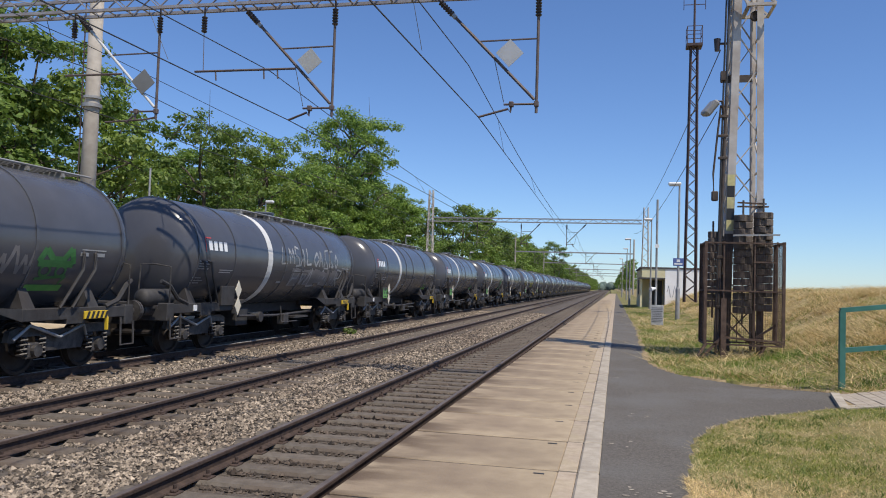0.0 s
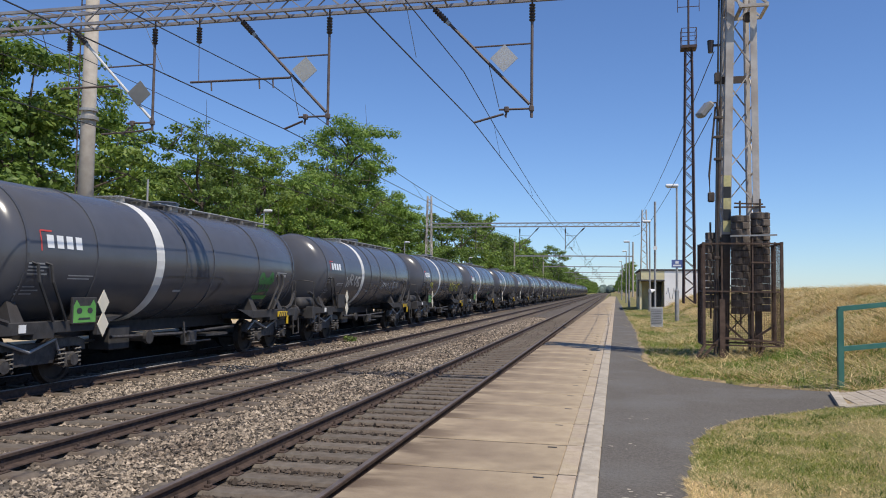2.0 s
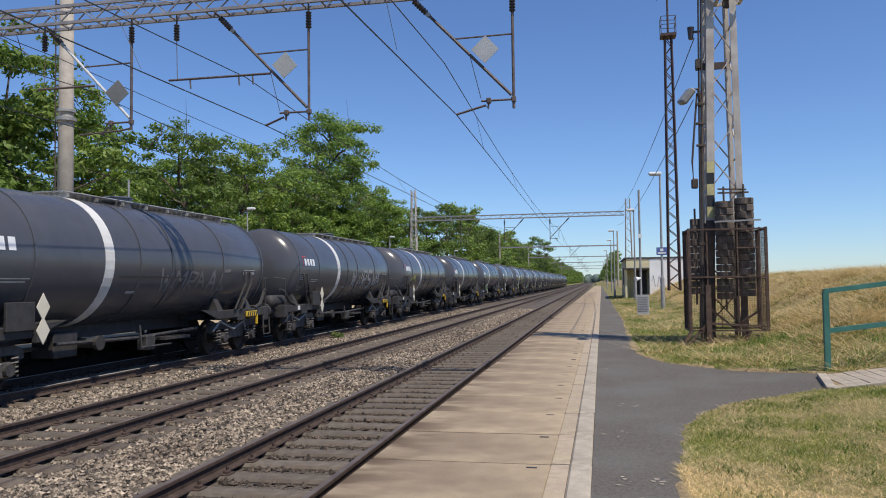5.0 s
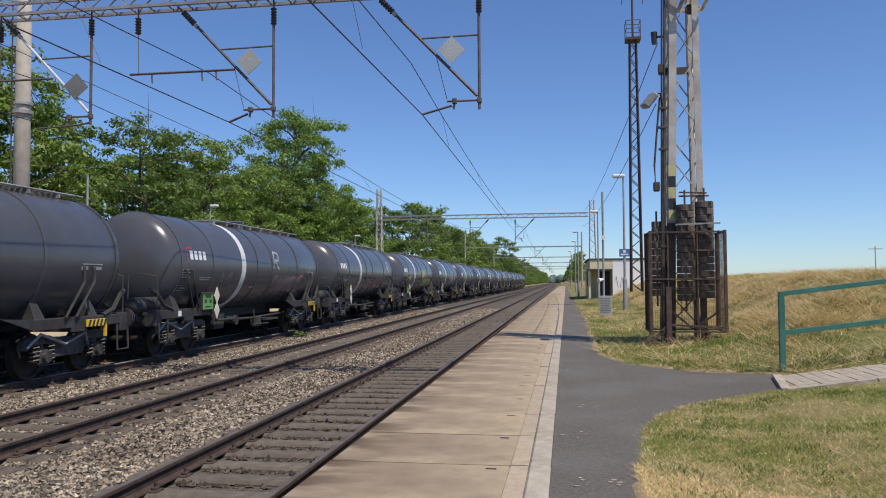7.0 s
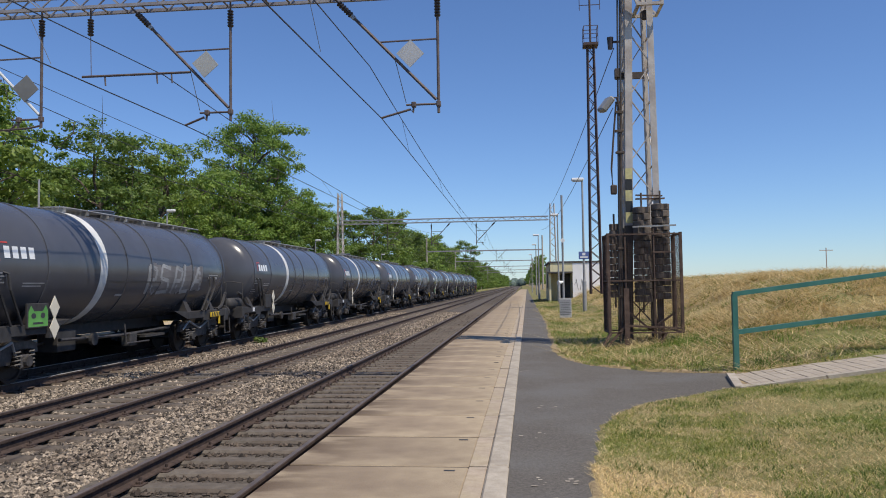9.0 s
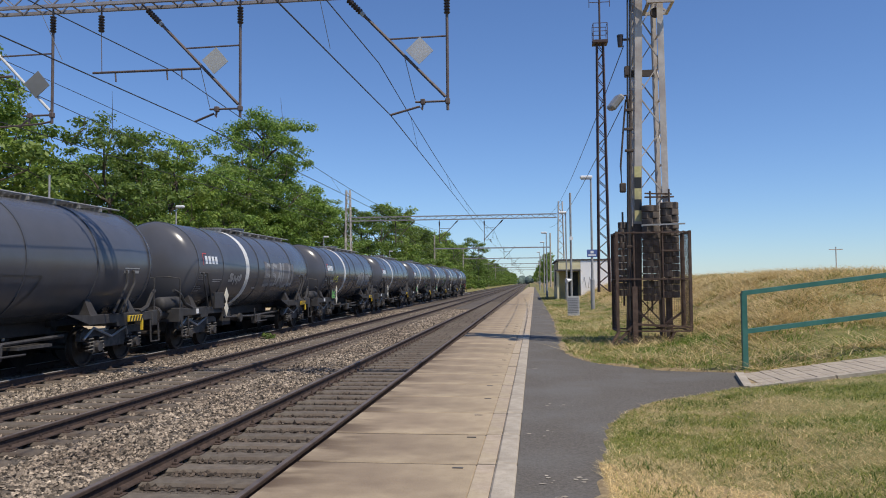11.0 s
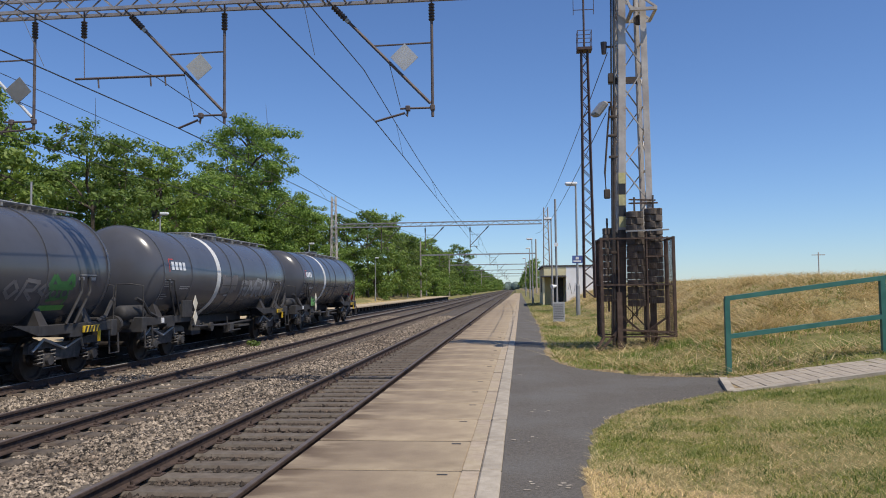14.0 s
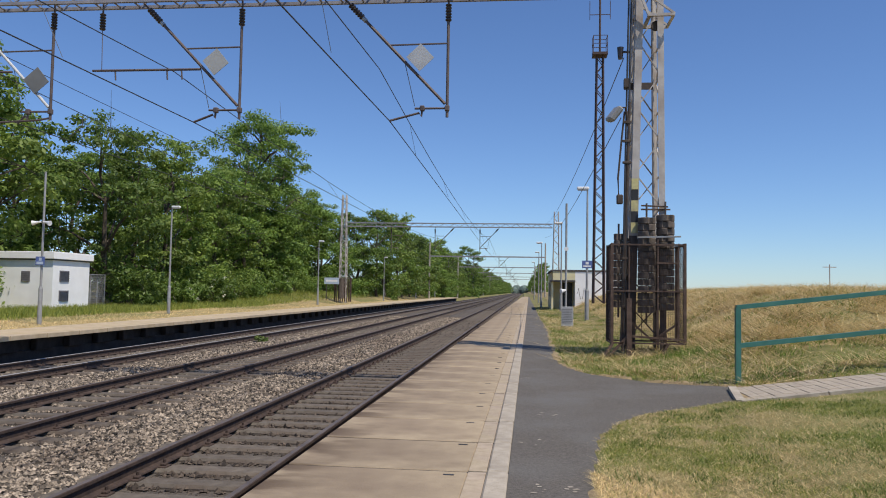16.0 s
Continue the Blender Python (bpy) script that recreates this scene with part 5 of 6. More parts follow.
# ---- poles, lamps and small posts ----
def round_pole():
    p = thing("concrete_pole", "tall round concrete pole with a steel collar and rungs", "pole", (-14.55, 18.9, FAR_Z))
    part("shaft", cone(B(), (0, 0, -0.3), (0, 0, 11.5), 0.235, 0.17, 20), M_POLE, p, smooth=True)
    bm = B()
    cone(bm, (0, 0, 6.0), (0, 0, 6.1), 0.27, 0.27, 20)
    cone(bm, (0, 0, 6.25), (0, 0, 6.32), 0.25, 0.25, 20)
    part("collar", bm, M_GALV, p)
    bm = B()
    bar(bm, (-0.2, -0.15, 0), (-0.24, -0.15, 11), 0.02, n=6)
    for k in range(36):
        bar(bm, (-0.12, -0.15, 0.6 + 0.29 * k), (-0.26, -0.15, 0.6 + 0.29 * k), 0.014, n=5)
    part("rungs", bm, M_MASTDARK, p)


round_pole()


def platform_lamp(x, y, z, h, head=0.42, flag=False, face=-1):
    l = thing("platform_lamp", "slim grey platform lamp post with a flat white head", "street lamp", (x, y, z), group="platform lamps")
    bm = B()
    cone(bm, (0, 0, -0.1), (0, 0, 1.25), 0.085, 0.08, 12)
    cone(bm, (0, 0, 1.25), (0, 0, 1.34), 0.08, 0.05, 12)
    part("foot", bm, M_GALV, l)
    part("pole", cone(B(), (0, 0, 1.3), (0, 0, h), 0.05, 0.035, 10), M_GALV, l)
    bm = B()
    bx(bm, -head if face < 0 else 0.0, 0.06 if face < 0 else head, -0.1, 0.1, h - 0.02, h + 0.09, 0.03)
    hd = part("lamp_head", bm, M_WHITE, l)
    part("diffuser", bx(B(), (-head + 0.05) if face < 0 else 0.06, 0.0 if face < 0 else head - 0.05, -0.09, 0.09, h - 0.05, h - 0.018), M_GALV, hd)
    if flag:
        part("sign", bx(B(), -0.2, 0.2, -0.05, -0.03, 2.15, 2.45), M_BLUE, l, "small blue sign with a pale mark")
        part("sign_mark", bx(B(), -0.15, 0.15, -0.056, -0.052, 2.2, 2.26), M_WHITE, l)
        part("sign_mark", bx(B(), -0.06, 0.06, -0.056, -0.052, 2.3, 2.4), M_WHITE, l)
    return l


platform_lamp(2.48, 30.8, 0.02, 5.3, flag=True)
platform_lamp(-17.4, 36.3, FAR_Z, 5.2, face=1)
for y in (62.0, 92.0, 120.0, 146.0):
    platform_lamp(-16.9, y, FAR_Z, 5.2, face=1)
for x, y, h in ((2.15, 45.0, 5.2), (1.35, 60.0, 5.0), (1.6, 84.0, 5.5), (1.5, 112.0, 5.5)):
    platform_lamp(x, y, 0.0, h)


def speaker_pole():
    p = thing("speaker_pole", "thin steel pole with two loudspeakers and a blue sign", "pole", (-16.3, 24.5, FAR_Z))
    bm = B()
    cone(bm, (0, 0, -0.1), (0, 0, 1.15), 0.075, 0.07, 12)
    cone(bm, (0, 0, 1.15), (0, 0, 1.25), 0.07, 0.042, 12)
    part("foot", bm, M_GALV, p)
    part("shaft", cone(B(), (0, 0, 1.2), (0, 0, 5.15), 0.042, 0.036, 10), M_GALV, p)
    for s in (-1, 1):
        bm = B()
        cone(bm, (s * 0.04, -0.08, 3.42), (s * 0.18, -0.1, 3.4), 0.03, 0.045, 12)
        cone(bm, (s * 0.18, -0.1, 3.4), (s * 0.32, -0.14, 3.37), 0.045, 0.09, 14)
        part("loudspeaker", bm, M_WHITE, p)
    part("sign", bx(B(), -0.17, 0.15, -0.09, -0.07, 1.95, 2.24), M_BLUE, p, "small blue sign with a pale mark")
    part("sign_mark", bx(B(), -0.13, 0.11, -0.096, -0.092, 1.98, 2.07), M_PALEBLUE, p)
    part("sign_mark", bx(B(), -0.05, 0.05, -0.096, -0.092, 2.1, 2.2), M_PALEBLUE, p)


speaker_pole()


def notice_post():
    p = thing("notice_post", "short post with a grey printed notice board", "notice board", (1.42, 25.4, 0.02))
    part("shaft", bar(B(), (-0.05, 0, 0.0), (-0.05, 0, 4.1), 0.035, n=8), M_GALV, p)
    part("board", bx(B(), -0.19, 0.19, -0.06, -0.03, 0.08, 0.72, 0.006), M_NOTICE, p)
    bm = B()
    for k in range(9):
        at = -0.16 + 0.03 * noise2(k, 0.3, 1.3)
        while at < 0.13:
            run = 0.03 + 0.05 * abs(noise2(k * 1.7, at * 30, 1.0))
            lift = 0.006 * noise2(at * 40, k, 1.0)
            bx(bm, at, min(at + run, 0.16), -0.066, -0.062, 0.62 - 0.055 * k + lift, 0.642 - 0.055 * k + lift)
            at += run + 0.015 + 0.03 * abs(noise2(at * 50, k, 2.0))
    part("print_line", bm, M_DARK, p)
    bm = B()
    cone(bm, (-0.05, -0.03, 2.6), (-0.05, -0.12, 2.6), 0.04, 0.07, 10)
    part("loudspeaker", bm, M_WHITE, p)
    bm = B()
    cone(bm, (-0.06, -0.02, 1.25), (-0.22, -0.12, 1.22), 0.03, 0.08, 10)
    part("loudspeaker", bm, M_WHITE, p)


notice_post()

# ---- lattice tower ----
def tower():
    t = thing("radio_tower", "slim rust-red lattice tower with a railed platform and aerial", "tower", (3.62, 38, 0.7))
    part("mast", lattice(B(), 0, 0, 0, 12.2, 0.52, 0.3, 0.52, 0.3, 0.42, 0.07, 0.05), M_TOWER, t)
    part("platform", bx(B(), -0.36, 0.36, -0.36, 0.36, 12.2, 12.33), M_TOWER, t)
    bm = B()
    for a in (-0.34, 0.34):
        for b in (-0.34, 0.34):
            bar(bm, (a, b, 12.3), (a, b, 13.15), 0.03)
        for z in (12.75, 13.15):
            bar(bm, (a, -0.34, z), (a, 0.34, z), 0.025)
            bar(bm, (-0.34, a, z), (0.34, a, z), 0.025)
    part("railing", bm, M_TOWER, t)
    bm = B()
    bar(bm, (0, 0, 12.3), (0, 0, 15.6), 0.05, n=8)
    bar(bm, (-0.5, 0, 14.3), (0.5, 0, 14.3), 0.02, n=6)
    for a in (-0.5, 0.5):
        bar(bm, (a, 0, 14.05), (a, 0, 15.0), 0.018, n=6)
    part("aerial", bm, M_TOWER, t)


tower()

# ---- small buildings ----
def shelter():
    s = thing("station_hut", "white and cream flat-roofed hut with a dark open porch", "hut", (0, 50, 0))
    part("wall", bx(B(), 3.28, 6.0, 0, 9.0, -0.2, 2.55), M_RENDERW, s, "white rendered wall")
    part("wall", bx(B(), 1.85, 3.27, 1.6, 9.0, -0.2, 2.55), M_RENDERC, s, "cream rendered wall")
    part("roof", bx(B(), 1.75, 6.1, -0.04, 9.2, 2.56, 2.66), M_ROOF, s)
    part("canopy", bx(B(), 1.7, 3.27, -0.25, 1.59, 1.9, 1.99), M_ROOF, s)
    part("fascia", bx(B(), 1.85, 3.27, 0.0, 0.06, 2.0, 2.55), M_RENDERC, s)
    part("doorway", bx(B(), 2.55, 3.2, 1.55, 1.59, -0.05, 1.85), M_DARK, s)
    part("window", bx(B(), 1.81, 1.84, 4.0, 5.2, 0.9, 1.9), M_DARK, s)
    part("side_wall", bx(B(), 1.78, 1.9, 0.1, 1.59, -0.1, 1.89), M_RENDERC, s, "weathered cream porch wall")
    bm = B()
    pipe(bm, [(3.4, -0.006, 1.1), (3.5, -0.006, 1.5), (3.62, -0.006, 0.8)], 0.012, 4)
    pipe(bm, [(3.75, -0.006, 0.8), (3.85, -0.006, 1.5), (4.0, -0.006, 0.9), (4.1, -0.006, 1.4)], 0.012, 4)
    part("graffiti", bm, M_DARK, s)


shelter()


def relay_house():
    h = thing("relay_house", "small white rendered relay house with louvred vents", "hut", (-26.15, 35.7, FAR_Z))
    part("wall", bx(B(), 0, 3.0, 0, 3.2, -0.2, 2.5), M_RENDERW, h)
    part("roof", bx(B(), -0.15, 3.15, -0.15, 3.35, 2.56, 2.92, 0.02), M_RENDERW, h, "pale flat roof slab")
    part("roof_edge", bx(B(), -0.1, 3.1, -0.1, 3.3, 2.5, 2.558), M_ROOF, h)
    for x0, z0 in ((1.35, 1.42),):
        v = part("vent", bx(B(), x0, x0 + 0.46, -0.025, 0.0, z0, z0 + 0.52), M_LOUVRE, h)
        for k in range(5):
            part("slat", bar(B(), (x0 + 0.03, -0.035, z0 + 0.05 + 0.1 * k), (x0 + 0.43, -0.035, z0 + 0.05 + 0.1 * k), 0.012, 0.07), M_LOUVRE, v)
    for z0 in (0.45, 1.45):
        v = part("vent", bx(B(), 3.0, 3.025, 0.55, 1.35, z0, z0 + 0.55), M_LOUVRE, h)
        for k in range(5):
            part("slat", bar(B(), (3.035, 0.58, z0 + 0.05 + 0.11 * k), (3.035, 1.32, z0 + 0.05 + 0.11 * k), 0.07, 0.012), M_LOUVRE, v)
    f = thing("mesh_fence", "grey steel mesh fence panel beside the hut", "fence", (-23.4, 38.7, FAR_Z), 95)
    part("rail", bar(B(), (0, 0, 1.88), (2.6, 0, 1.88), 0.05), M_GALV, f)
    for x in (0.0, 0.9, 1.7, 2.6):
        part("post", bar(B(), (x, 0, -0.1), (x, 0, 1.9), 0.05), M_GALV, f)
    bm = B()
    for k in range(32):
        bar(bm, (0.04 + 0.08 * k, 0, 0), (0.04 + 0.08 * k, 0, 1.86), 0.012)
    for k in range(16):
        bar(bm, (0, 0, 0.1 + 0.115 * k), (2.6, 0, 0.1 + 0.115 * k), 0.012)
    tagged(part("mesh", bm, M_GALV, f), kind="stuff")


relay_house()


def info_sign():
    s = thing("info_board", "small pale blue board on two posts", "sign", (-17.9, 70.5, FAR_Z))
    for x in (-0.5, 0.5):
        part("post", bar(B(), (x, 0, 0), (x, 0, 2.4), 0.06), M_MASTDARK, s)
    part("board", bx(B(), -0.7, 0.7, -0.06, -0.03, 1.75, 2.35), M_PALEBLUE, s)
    part("board_mark", bx(B(), -0.55, 0.55, -0.068, -0.062, 1.95, 2.15), M_WHITE, s)


info_sign()
_wc = thing("mast_guard", "dark guard cage round the foot of a gantry mast", "guard cage", (-17.2, 72, FAR_Z))
_bm = B()
for k in range(24):
    a = 6.283 * k / 24
    bar(_bm, (0.8 * math.cos(a), 0.8 * math.sin(a), 0.1), (0.8 * math.cos(a), 0.8 * math.sin(a), 2.4), 0.05)
part("bars", _bm, M_CAGE, _wc)
part("weights", cone(B(), (0, -0.6, 0.4), (0, -0.6, 2.3), 0.3, 0.3, 12), M_WEIGHT, _wc)


def pylon(x, y, z, h):
    p = thing("power_pole", "distant wooden power pole with a cross arm", "pole", (x, y, z))
    part("shaft", bar(B(), (0, 0, 0), (0, 0, h), 0.2, n=6), M_MAST, p)
    part("cross_arm", bar(B(), (-2.4, 0, h - 1), (2.4, 0, h - 1), 0.3), M_MAST, p)


pylon(113.5, 300, 0, 13.3)
# ---- plants ----
def leaf_cloud(rng, centres, radii, per, size, squash=0.8):
    """Leaf blades scattered round clump centres: arrays of rhombs."""
    n = len(centres) * per
    c = np.repeat(np.array(centres), per, 0)
    r = np.repeat(np.array(radii), per)
    d = rng.normal(size=(n, 3))
    d /= np.linalg.norm(d, axis=1)[:, None]
    p = c + d * (r * rng.rand(n) ** 0.45)[:, None] * np.array([1, 1, squash])
    out = d * 0.75 + rng.normal(size=(n, 3)) * 0.45 + np.array([0, 0, 0.5])
    out /= np.linalg.norm(out, axis=1)[:, None]
    a = np.cross(out, rng.normal(size=(n, 3)))
    a /= np.linalg.norm(a, axis=1)[:, None]
    b = np.cross(out, a)
    b /= np.linalg.norm(b, axis=1)[:, None]
    s = (size * (0.6 + 0.8 * rng.rand(n)))[:, None]
    v = np.stack([p - a * s, p + b * s * 0.5, p + a * s, p - b * s * 0.5], 1)
    f = np.arange(4 * n).reshape(n, 4)
    return v.reshape(-1, 3), f


def make_tree(seed, h, w, material, lobes=11, clumps=11, per=85, leaf=0.13, base=0.1, clump=0.095):
    """A trunk that forks, limbs to uneven lobes, each lobe of flat layered leaf clumps, and a few bare twigs."""
    rng = np.random.RandomState(seed)
    t = thing("tree", "leafy green deciduous tree with an uneven open crown", "tree", group="trees")
    bm = B()
    cen, rad = [], []
    lean = Vector((rng.uniform(-0.6, 0.6), rng.uniform(-0.6, 0.6), 0))
    prev, pr = Vector((0, 0, -0.4)), h * 0.019
    knots = []
    for k in range(1, 7):
        q = lean * (k / 6) + Vector((rng.uniform(-0.25, 0.25), rng.uniform(-0.25, 0.25), h * 0.8 * k / 6))
        r = h * 0.019 * (1 - k / 7)
        cone(bm, prev, q, pr, r, 8)
        prev, pr = q, r
        knots.append(q)
    for k in range(lobes):
        f = (k + 0.5) / lobes
        a = k * 2.4 + rng.uniform(-0.5, 0.5)
        zz = h * (base + (0.93 - base) * f)
        reach = w * 0.5 * (0.5 + 1.0 * f - 1.25 * f * f) * 1.3 * rng.uniform(0.6, 1.1)
        if k == lobes - 1:
            reach *= 0.3
        c = lean * f + Vector((reach * math.cos(a), reach * math.sin(a), zz))
        lr = w * rng.uniform(0.15, 0.24)
        s = min(knots, key=lambda q: abs(q.z - (zz - reach * 0.7)))
        mid = s.lerp(c, 0.5) + Vector((0, 0, 0.1 * reach))
        cone(bm, s, mid, h * 0.008, h * 0.005, 6)
        cone(bm, mid, c, h * 0.005, h * 0.002, 5)
        for j in range(clumps):
            d = Vector(rng.normal(size=3))
            d = d.normalized() * lr * rng.rand() ** 0.4
            p = c + Vector((d.x * 1.15, d.y * 1.15, d.z * 0.8))
            cen.append(tuple(p))
            rad.append(w * clump * rng.uniform(0.6, 1.2))
            if j % 3 == 0:
                cone(bm, c, p, h * 0.002, h * 0.0008, 4)
        if k % 3 == 2:
            tip = c + Vector((rng.uniform(-0.5, 0.5), rng.uniform(-0.5, 0.5), lr * 1.25))
            cone(bm, c, tip, h * 0.0022, h * 0.0006, 4)
    part("trunk", bm, M_BARK, t)
    v, f = leaf_cloud(rng, cen, rad, per, leaf, 0.5)
    pydata("crown", v.tolist(), f.tolist(), material, t)
    return t


TREE_KINDS = [make_tree(11, 12, 8.5, M_LEAF), make_tree(12, 12, 7.5, M_LEAFD), make_tree(13, 12, 9.5, M_LEAFD, 12), make_tree(14, 12, 8.0, M_LEAF, 10),
              make_tree(17, 12, 8.5, M_LEAFD, 11, 9, 80, 0.17, 0.05, 0.12), make_tree(18, 12, 8.5, M_LEAF, 11, 9, 80, 0.17, 0.05, 0.12),
              make_tree(19, 12, 7.6, M_LEAFD, 26, 11, 120, 0.1, 0.1, 0.105)]
_used = [0] * len(TREE_KINDS)


def plant(kind, x, y, h, wide=1.0):
    src = TREE_KINDS[kind]
    m = pose(x, y, land(x, y), 0, 0, random.uniform(0, 360))
    if _used[kind] == 0:
        ob = src
        ob.matrix_basis = m
    else:
        ob = copy_thing(src, m)
    _used[kind] += 1
    s = h / 12
    ob.scale = (s * wide, s * wide, s)
    return ob


_y, _i = 21.0, 0
while _y < 96:
    tall = 1.2 if _y < 41 else 1.0
    plant(_i % 4, (-26.5 if _y > 41 else -30.0) + random.uniform(-1.2, 1.2), _y, random.uniform(10.6, 12.6) * tall)
    _y += random.uniform(3.4, 4.6)
    _i += 1
for y in range(18, 100, 7):
    plant(4 + y % 2 if y > 55 else y % 4, -34 + random.uniform(-2, 2), y, random.uniform(10.5, 12.5), 1.15)
plant(6, -25.6, 74, 18.3, 0.92)
plant(2, -25.5, 68, 12.5)
plant(1, -30.0, 31.0, 14.6)
_y = 99.0
while _y < 430:
    plant(4 + _i % 2, -18.6 + random.uniform(-1.2, 0.8), _y, random.uniform(9.8, 12.8), 0.9)
    if _y > 152:
        plant(4 + (_i + 1) % 2, -16.8 + random.uniform(-1.0, 0.6), _y + 2, random.uniform(3.0, 5.5), 1.3)
    _y += random.uniform(5, 7) * (1 if _y < 200 else 1.8)
    _i += 1
plant(4, -17.0, 236, 16.0)
while _y < 950:
    plant(4 + _i % 2, -17.5 + random.uniform(-1.5, 1.0), _y, random.uniform(9.5, 12.5), 1.1)
    plant(4 + (_i + 1) % 2, 8.0 + random.uniform(-1.0, 1.0), _y + 8, random.uniform(8.0, 11.0), 1.0)
    _y += random.uniform(14, 20)
    _i += 1
for x, y, h in ((-23.0, 84.0, 10.0), (-22.0, 90.0, 9.4), (-20.8, 95.0, 10.4), (-24.5, 79.5, 9.0)):
    plant(4 + int(h * 10) % 2, x, y, h, 1.1)
for y in (185, 198, 210, 228, 250, 280, 320, 360, 410):
    plant(4 + y % 2, 4.6 + random.uniform(-0.4, 0.8), y, random.uniform(6.5, 8.5), 0.75)


def make_bush(seed, w, h, material, flowers=False):
    rng = np.random.RandomState(seed)
    b = thing("bush", "dense dark green bush" + (" with white blossom" if flowers else " at the wood's edge"), "bush", group="bushes")
    cen = [(rng.uniform(-0.5, 0.5) * w, rng.uniform(-0.4, 0.4) * w, h * (0.12 + 0.75 * rng.rand() ** 1.2)) for _ in range(24)]
    v, f = leaf_cloud(rng, cen, [0.28 * h * (0.6 + 0.5 * rng.rand()) for _ in cen], 95, 0.1)
    pydata("foliage", v.tolist(), f.tolist(), material, b)
    bm = B()
    for c in cen[:9]:
        cone(bm, (0.1 * c[0], 0.1 * c[1], -0.1), c, 0.03, 0.01, 5)
    part("stems", bm, M_BARK, b)
    if flowers:
        v, f = leaf_cloud(rng, [(c[0] * 1.1, c[1] - 0.3, c[2] + 0.15) for c in cen[::2]], [0.16] * 12, 20, 0.05)
        pydata("blossom", v.tolist(), f.tolist(), M_FLOWER, b)
    return b


_bushes = [make_bush(31, 3.2, 2.6, M_LEAFD), make_bush(32, 2.6, 1.9, M_LEAFD, True), make_bush(33, 3.6, 3.2, M_LEAF)]
_spots = [(0, -22.6, 43.2, 0.95), (1, -22.9, 49.0, 0.95), (1, -22.4, 54.5, 1.05), (2, -23.6, 60.0, 1.0), (0, -24.8, 26.0, 1.1), (2, -24.6, 30.5, 0.8), (2, -27.5, 34.5, 1.2), (0, -27.0, 39.5, 1.3), (2, -24.8, 46.2, 1.1), (0, -24.6, 51.6, 1.2), (2, -24.9, 57.0, 1.1)]
_spots += [(k % 3, -22.5 + random.uniform(-0.9, 0.9), 63 + 4.0 * k, random.uniform(0.7, 1.15)) for k in range(22)]
for _j, (k, x, y, s) in enumerate(_spots):
    m = pose(x, y, land(x, y), 0, 0, random.uniform(0, 360))
    if not any(q[0] == k for q in _spots[:_j]):
        b = _bushes[k]
        b.matrix_basis = m
    else:
        b = copy_thing(_bushes[k], m)
    b.scale = (s, s, s)

# ---- grass as stuff ----
def blades(name, n, place, hmin, hmax, width, material, label, seed=3, lean=0.5):
    rng = np.random.RandomState(seed)
    pts = []
    while len(pts) < n:
        q = place(rng)
        if q:
            pts.append(q)
    p = np.array(pts)
    a = rng.rand(n) * 6.283
    h = hmin + (hmax - hmin) * rng.rand(n)
    w = width * (0.6 + 0.8 * rng.rand(n))
    dx, dy = np.cos(a) * w, np.sin(a) * w
    lx, ly = rng.normal(0, lean, n) * h, rng.normal(0, lean, n) * h
    v0 = p + np.stack([dx, dy, 0 * h], 1)
    v1 = p - np.stack([dx, dy, 0 * h], 1)
    v2 = p + np.stack([lx, ly, h], 1)
    v = np.stack([v0, v1, v2], 1).reshape(-1, 3)
    f = np.arange(3 * n).reshape(n, 3)
    ob = pydata(name, v.tolist(), f.tolist(), material)
    return tagged(ob, label, "grass", kind="stuff")


def edge_x(y):
    """Grass begins to the right of this, beside the path."""
    return path_edge(y) if not 8.5 < y < 9.4 else 99


def on_verge(rng):
    y = 3.2 * (9.5 / 3.2) ** rng.rand()
    x = 0.5 + 5.5 * rng.rand() ** 1.1
    if x < edge_x(y) + 0.02 or y > ramp_centre(max(x, 2.5)) - 1.03 and x > 2.4:
        return None
    if soil(x, y, 0) == 2 and rng.rand() < 0.75:
        return None
    return (x, y, land(x, y) - 0.005)


def verge_patch(sign):
    """Places on the verge gathered in loose patches."""
    def place(rng):
        q = on_verge(rng)
        if q is None:
            return None
        f = noise2(q[0], q[1], 1.1, 3.0) + 0.6 * noise2(q[0], q[1], 4.0, 9.0)
        return q if sign * f + 0.35 > rng.rand() * 0.8 else None
    return place


def on_bank(rng):
    y = 9.4 * (60 / 9.4) ** (rng.rand() ** 1.3)
    x = 0.7 + 14 * rng.rand() ** 1.3
    if x < edge_x(y) or (y < ramp_centre(max(x, 2.5)) + 0.12):
        return None
    return (x, y, land(x, y) - 0.005)


def low_green(rng):
    q = on_bank(rng)
    if q is None or bank(q[0], q[1]) > 0.22 + 0.2 * rng.rand():
        return None
    return q


def dry_bank(rng):
    q = on_bank(rng)
    if q is None or bank(q[0], q[1]) < 0.06 + 0.14 * rng.rand() and rng.rand() < 0.86:
        return None
    return q


def straw_verge(rng):
    y = 3.2 * (9.5 / 3.2) ** rng.rand()
    x = 0.45 + 2.6 * rng.rand() ** 1.3
    if x < edge_x(y) - 0.03 or soil(x, y, 0) != 2 and rng.rand() < 0.75:
        return None
    return (x, y, land(max(x, path_edge(y) + 0.03), y) - 0.003)


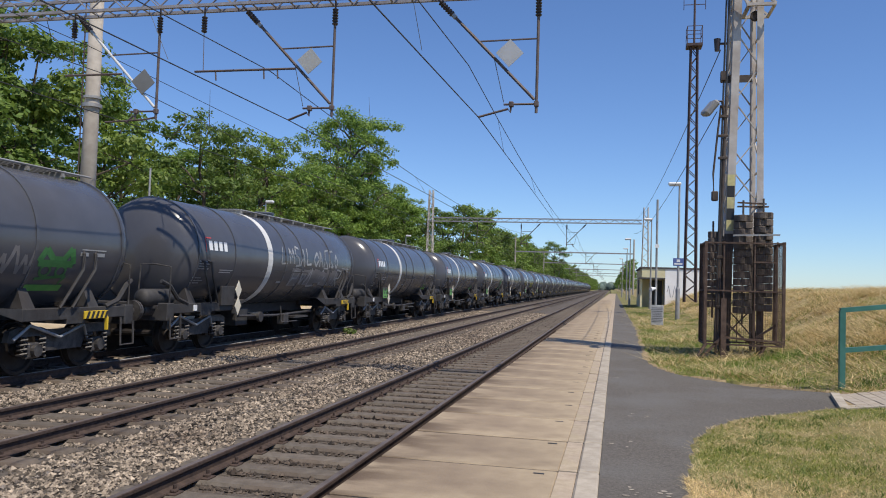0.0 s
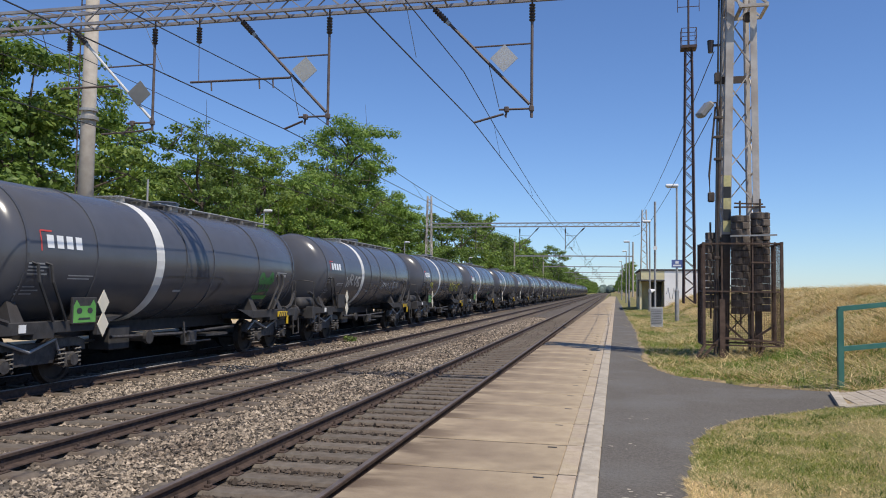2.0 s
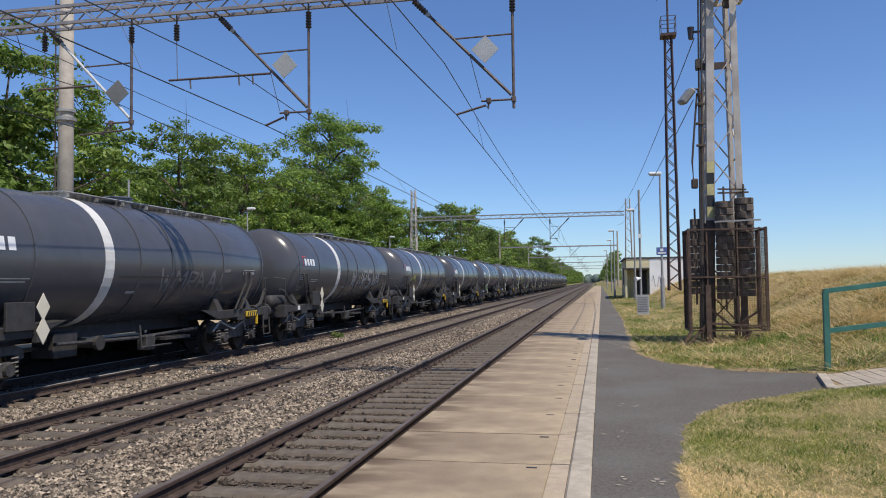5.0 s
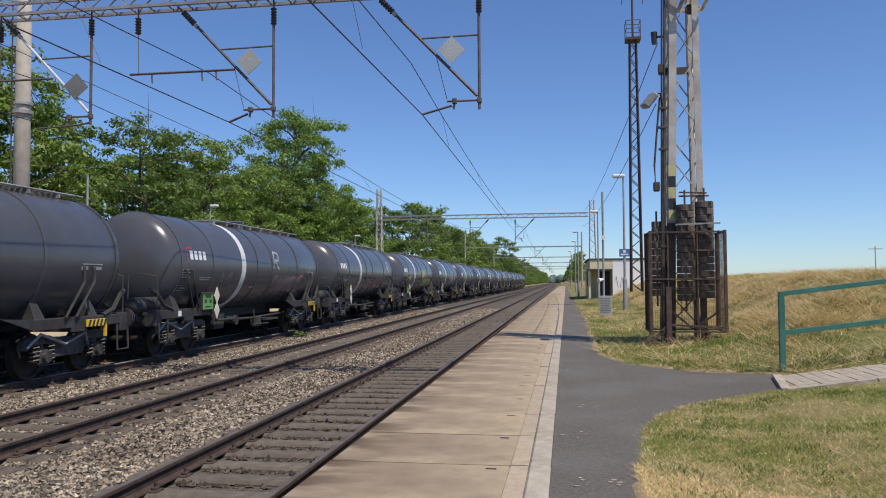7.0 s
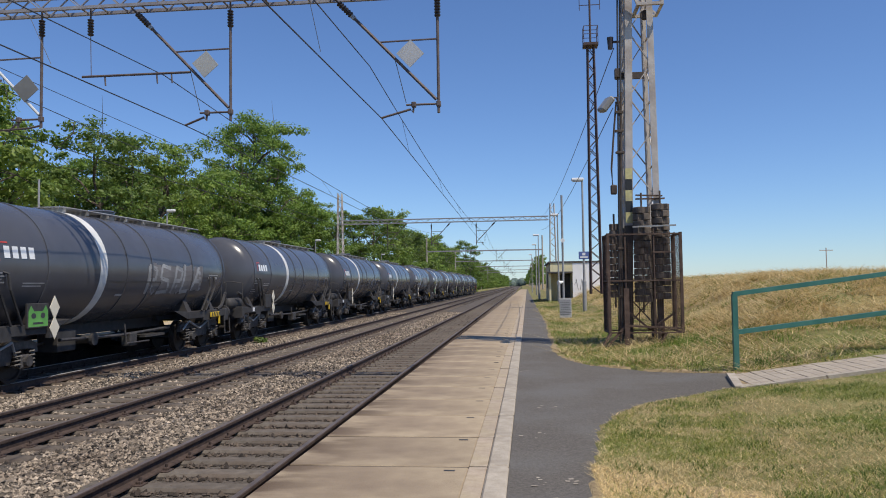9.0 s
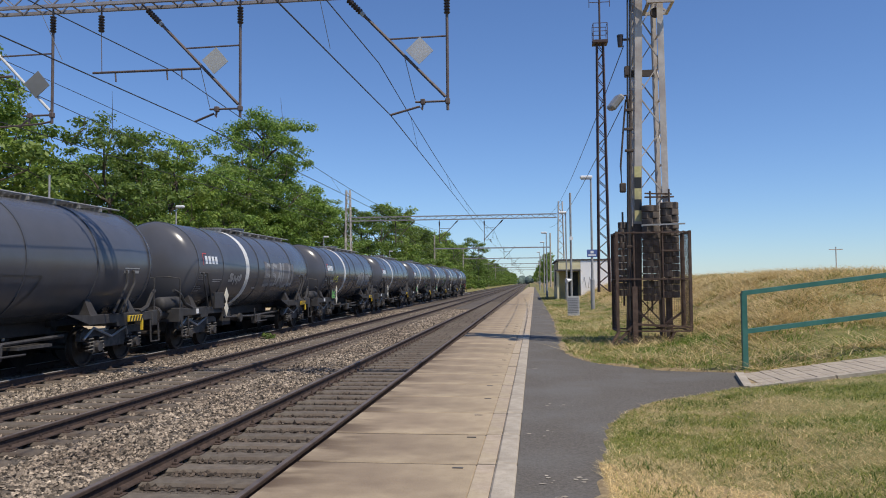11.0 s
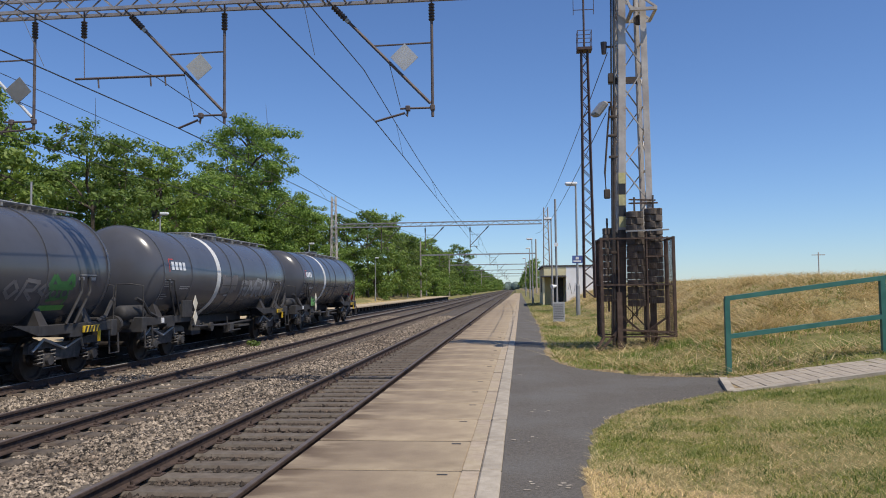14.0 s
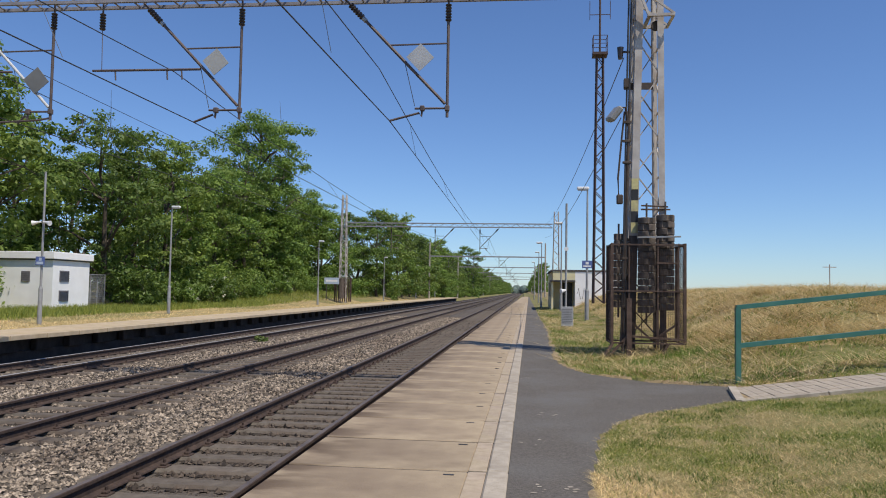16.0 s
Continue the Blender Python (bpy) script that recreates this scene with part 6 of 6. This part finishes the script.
def clustered(base, count, spread_, rng0):
    """Places gathered into tufts round seeds that base() gives."""
    rng = np.random.RandomState(rng0)
    seeds = []
    while len(seeds) < count:
        q = base(rng)
        if q:
            seeds.append(q)

    def place(r):
        s = seeds[r.randint(count)]
        x, y = s[0] + r.normal() * spread_, s[1] + r.normal() * spread_
        if x < path_edge(y) + 0.03 or (x > 2.3 and abs(y - ramp_centre(x) + 0.45) < 0.58):
            return None
        return (x, y, land(x, y) - 0.005)
    return place


blades("edge_straw", 30000, straw_verge, 0.006, 0.028, 0.003, M_DRYGRASS, "dead straw beside the path", 11, 1.8)
blades("verge_tufts", 22000, clustered(on_verge, 170, 0.09, 12), 0.015, 0.045, 0.004, M_TUFT, "dark green tufts in the verge", 12, 0.6)
blades("bank_tufts", 8000, clustered(low_green, 110, 0.14, 13), 0.04, 0.14, 0.006, M_TUFT, "dark green tufts at the foot of the bank", 13, 0.6)
blades("straw_tufts", 80000, clustered(dry_bank, 1100, 0.17, 14), 0.05, 0.2, 0.008, M_DRYGRASS, "bleached mown straw lying in wisps on the bank", 14, 2.6)
blades("weed_tufts", 34000, clustered(dry_bank, 480, 0.2, 15), 0.03, 0.11, 0.007, M_GRASS, "dull green weeds among the straw", 15, 0.8)
blades("dark_weed_tufts", 12000, clustered(dry_bank, 160, 0.15, 16), 0.04, 0.13, 0.007, M_TUFT, "dark green weeds among the straw", 16, 0.7)
blades("verge_grass", 95000, verge_patch(1), 0.01, 0.036, 0.0028, M_GRASS, "short patchy green and straw-coloured grass", 3, 0.8)
blades("verge_dry_grass", 58000, verge_patch(-1), 0.008, 0.036, 0.0025, M_DRYGRASS, "dry straw-coloured grass stubble", 4, 1.6)
blades("bank_foot_grass", 38000, low_green, 0.015, 0.065, 0.005, M_GRASS, "green grass at the foot of the bank", 5, 0.8)
blades("bank_dry_grass", 60000, dry_bank, 0.015, 0.07, 0.009, M_DRYGRASS, "long dry straw grass flattened on the bank", 6, 2.0)


def crest(rng):
    x, y = 5.5 + 30 * rng.rand(), 14.5 + 60 * rng.rand() ** 1.5
    return (x, y, land(x, y) - 0.01)


blades("crest_weeds", 26000, clustered(crest, 700, 0.35, 18), 0.04, 0.14, 0.01, M_GRASS, "green weeds along the top of the bank", 18, 0.4)
_w = tagged(new("weed"), "small green weed growing in the ballast", "weed")
_w.matrix_basis = pose(-9.75, 28.0, -0.86)
_v, _f = leaf_cloud(np.random.RandomState(41), [(0, 0, 0.12), (0.15, 0.05, 0.1), (-0.14, 0.02, 0.16)], [0.16, 0.14, 0.15], 70, 0.05)
pydata("leaves", _v.tolist(), _f.tolist(), M_LEAF, _w)


def far_verge(rng):
    y = 15 * (110 / 15) ** rng.rand()
    x = -15.0 - 4.2 * rng.rand()
    return (x, y, land(x, y) - 0.01)


def far_green(rng):
    y = 15 * (150 / 15) ** rng.rand()
    x = -18.6 - 5.5 * rng.rand() ** 0.8
    return (x, y, land(x, y) - 0.01)


blades("far_green_grass", 60000, far_green, 0.08, 0.38, 0.016, M_GRASS, "long green grass at the wood's edge", 19, 0.4)


blades("far_dry_grass", 30000, far_verge, 0.02, 0.09, 0.012, M_DRYGRASS, "dry straw grass behind the far platform", 7, 1.0)

# distant woods closing the view
_bm = B()
_rng = random.Random(8)
for k in range(120):
    x = -420 + 7 * k + _rng.uniform(-2, 2)
    r = _rng.uniform(4, 7) if not -14 < x < 6 else 6.0
    bmesh.ops.create_icosphere(_bm, subdivisions=2, radius=r, matrix=Matrix.Translation((x, 900 + _rng.uniform(-30, 30), _rng.uniform(0, 4))))
for v in _bm.verts:
    v.co += Vector((noise2(v.co.x, v.co.z, 0.5), 0, noise2(v.co.x, v.co.z, 0.6, 4.0))) * 1.6
tagged(part("far_woods", _bm, M_HAZE), "hazy woods on the horizon", "woods", kind="stuff")

motions()
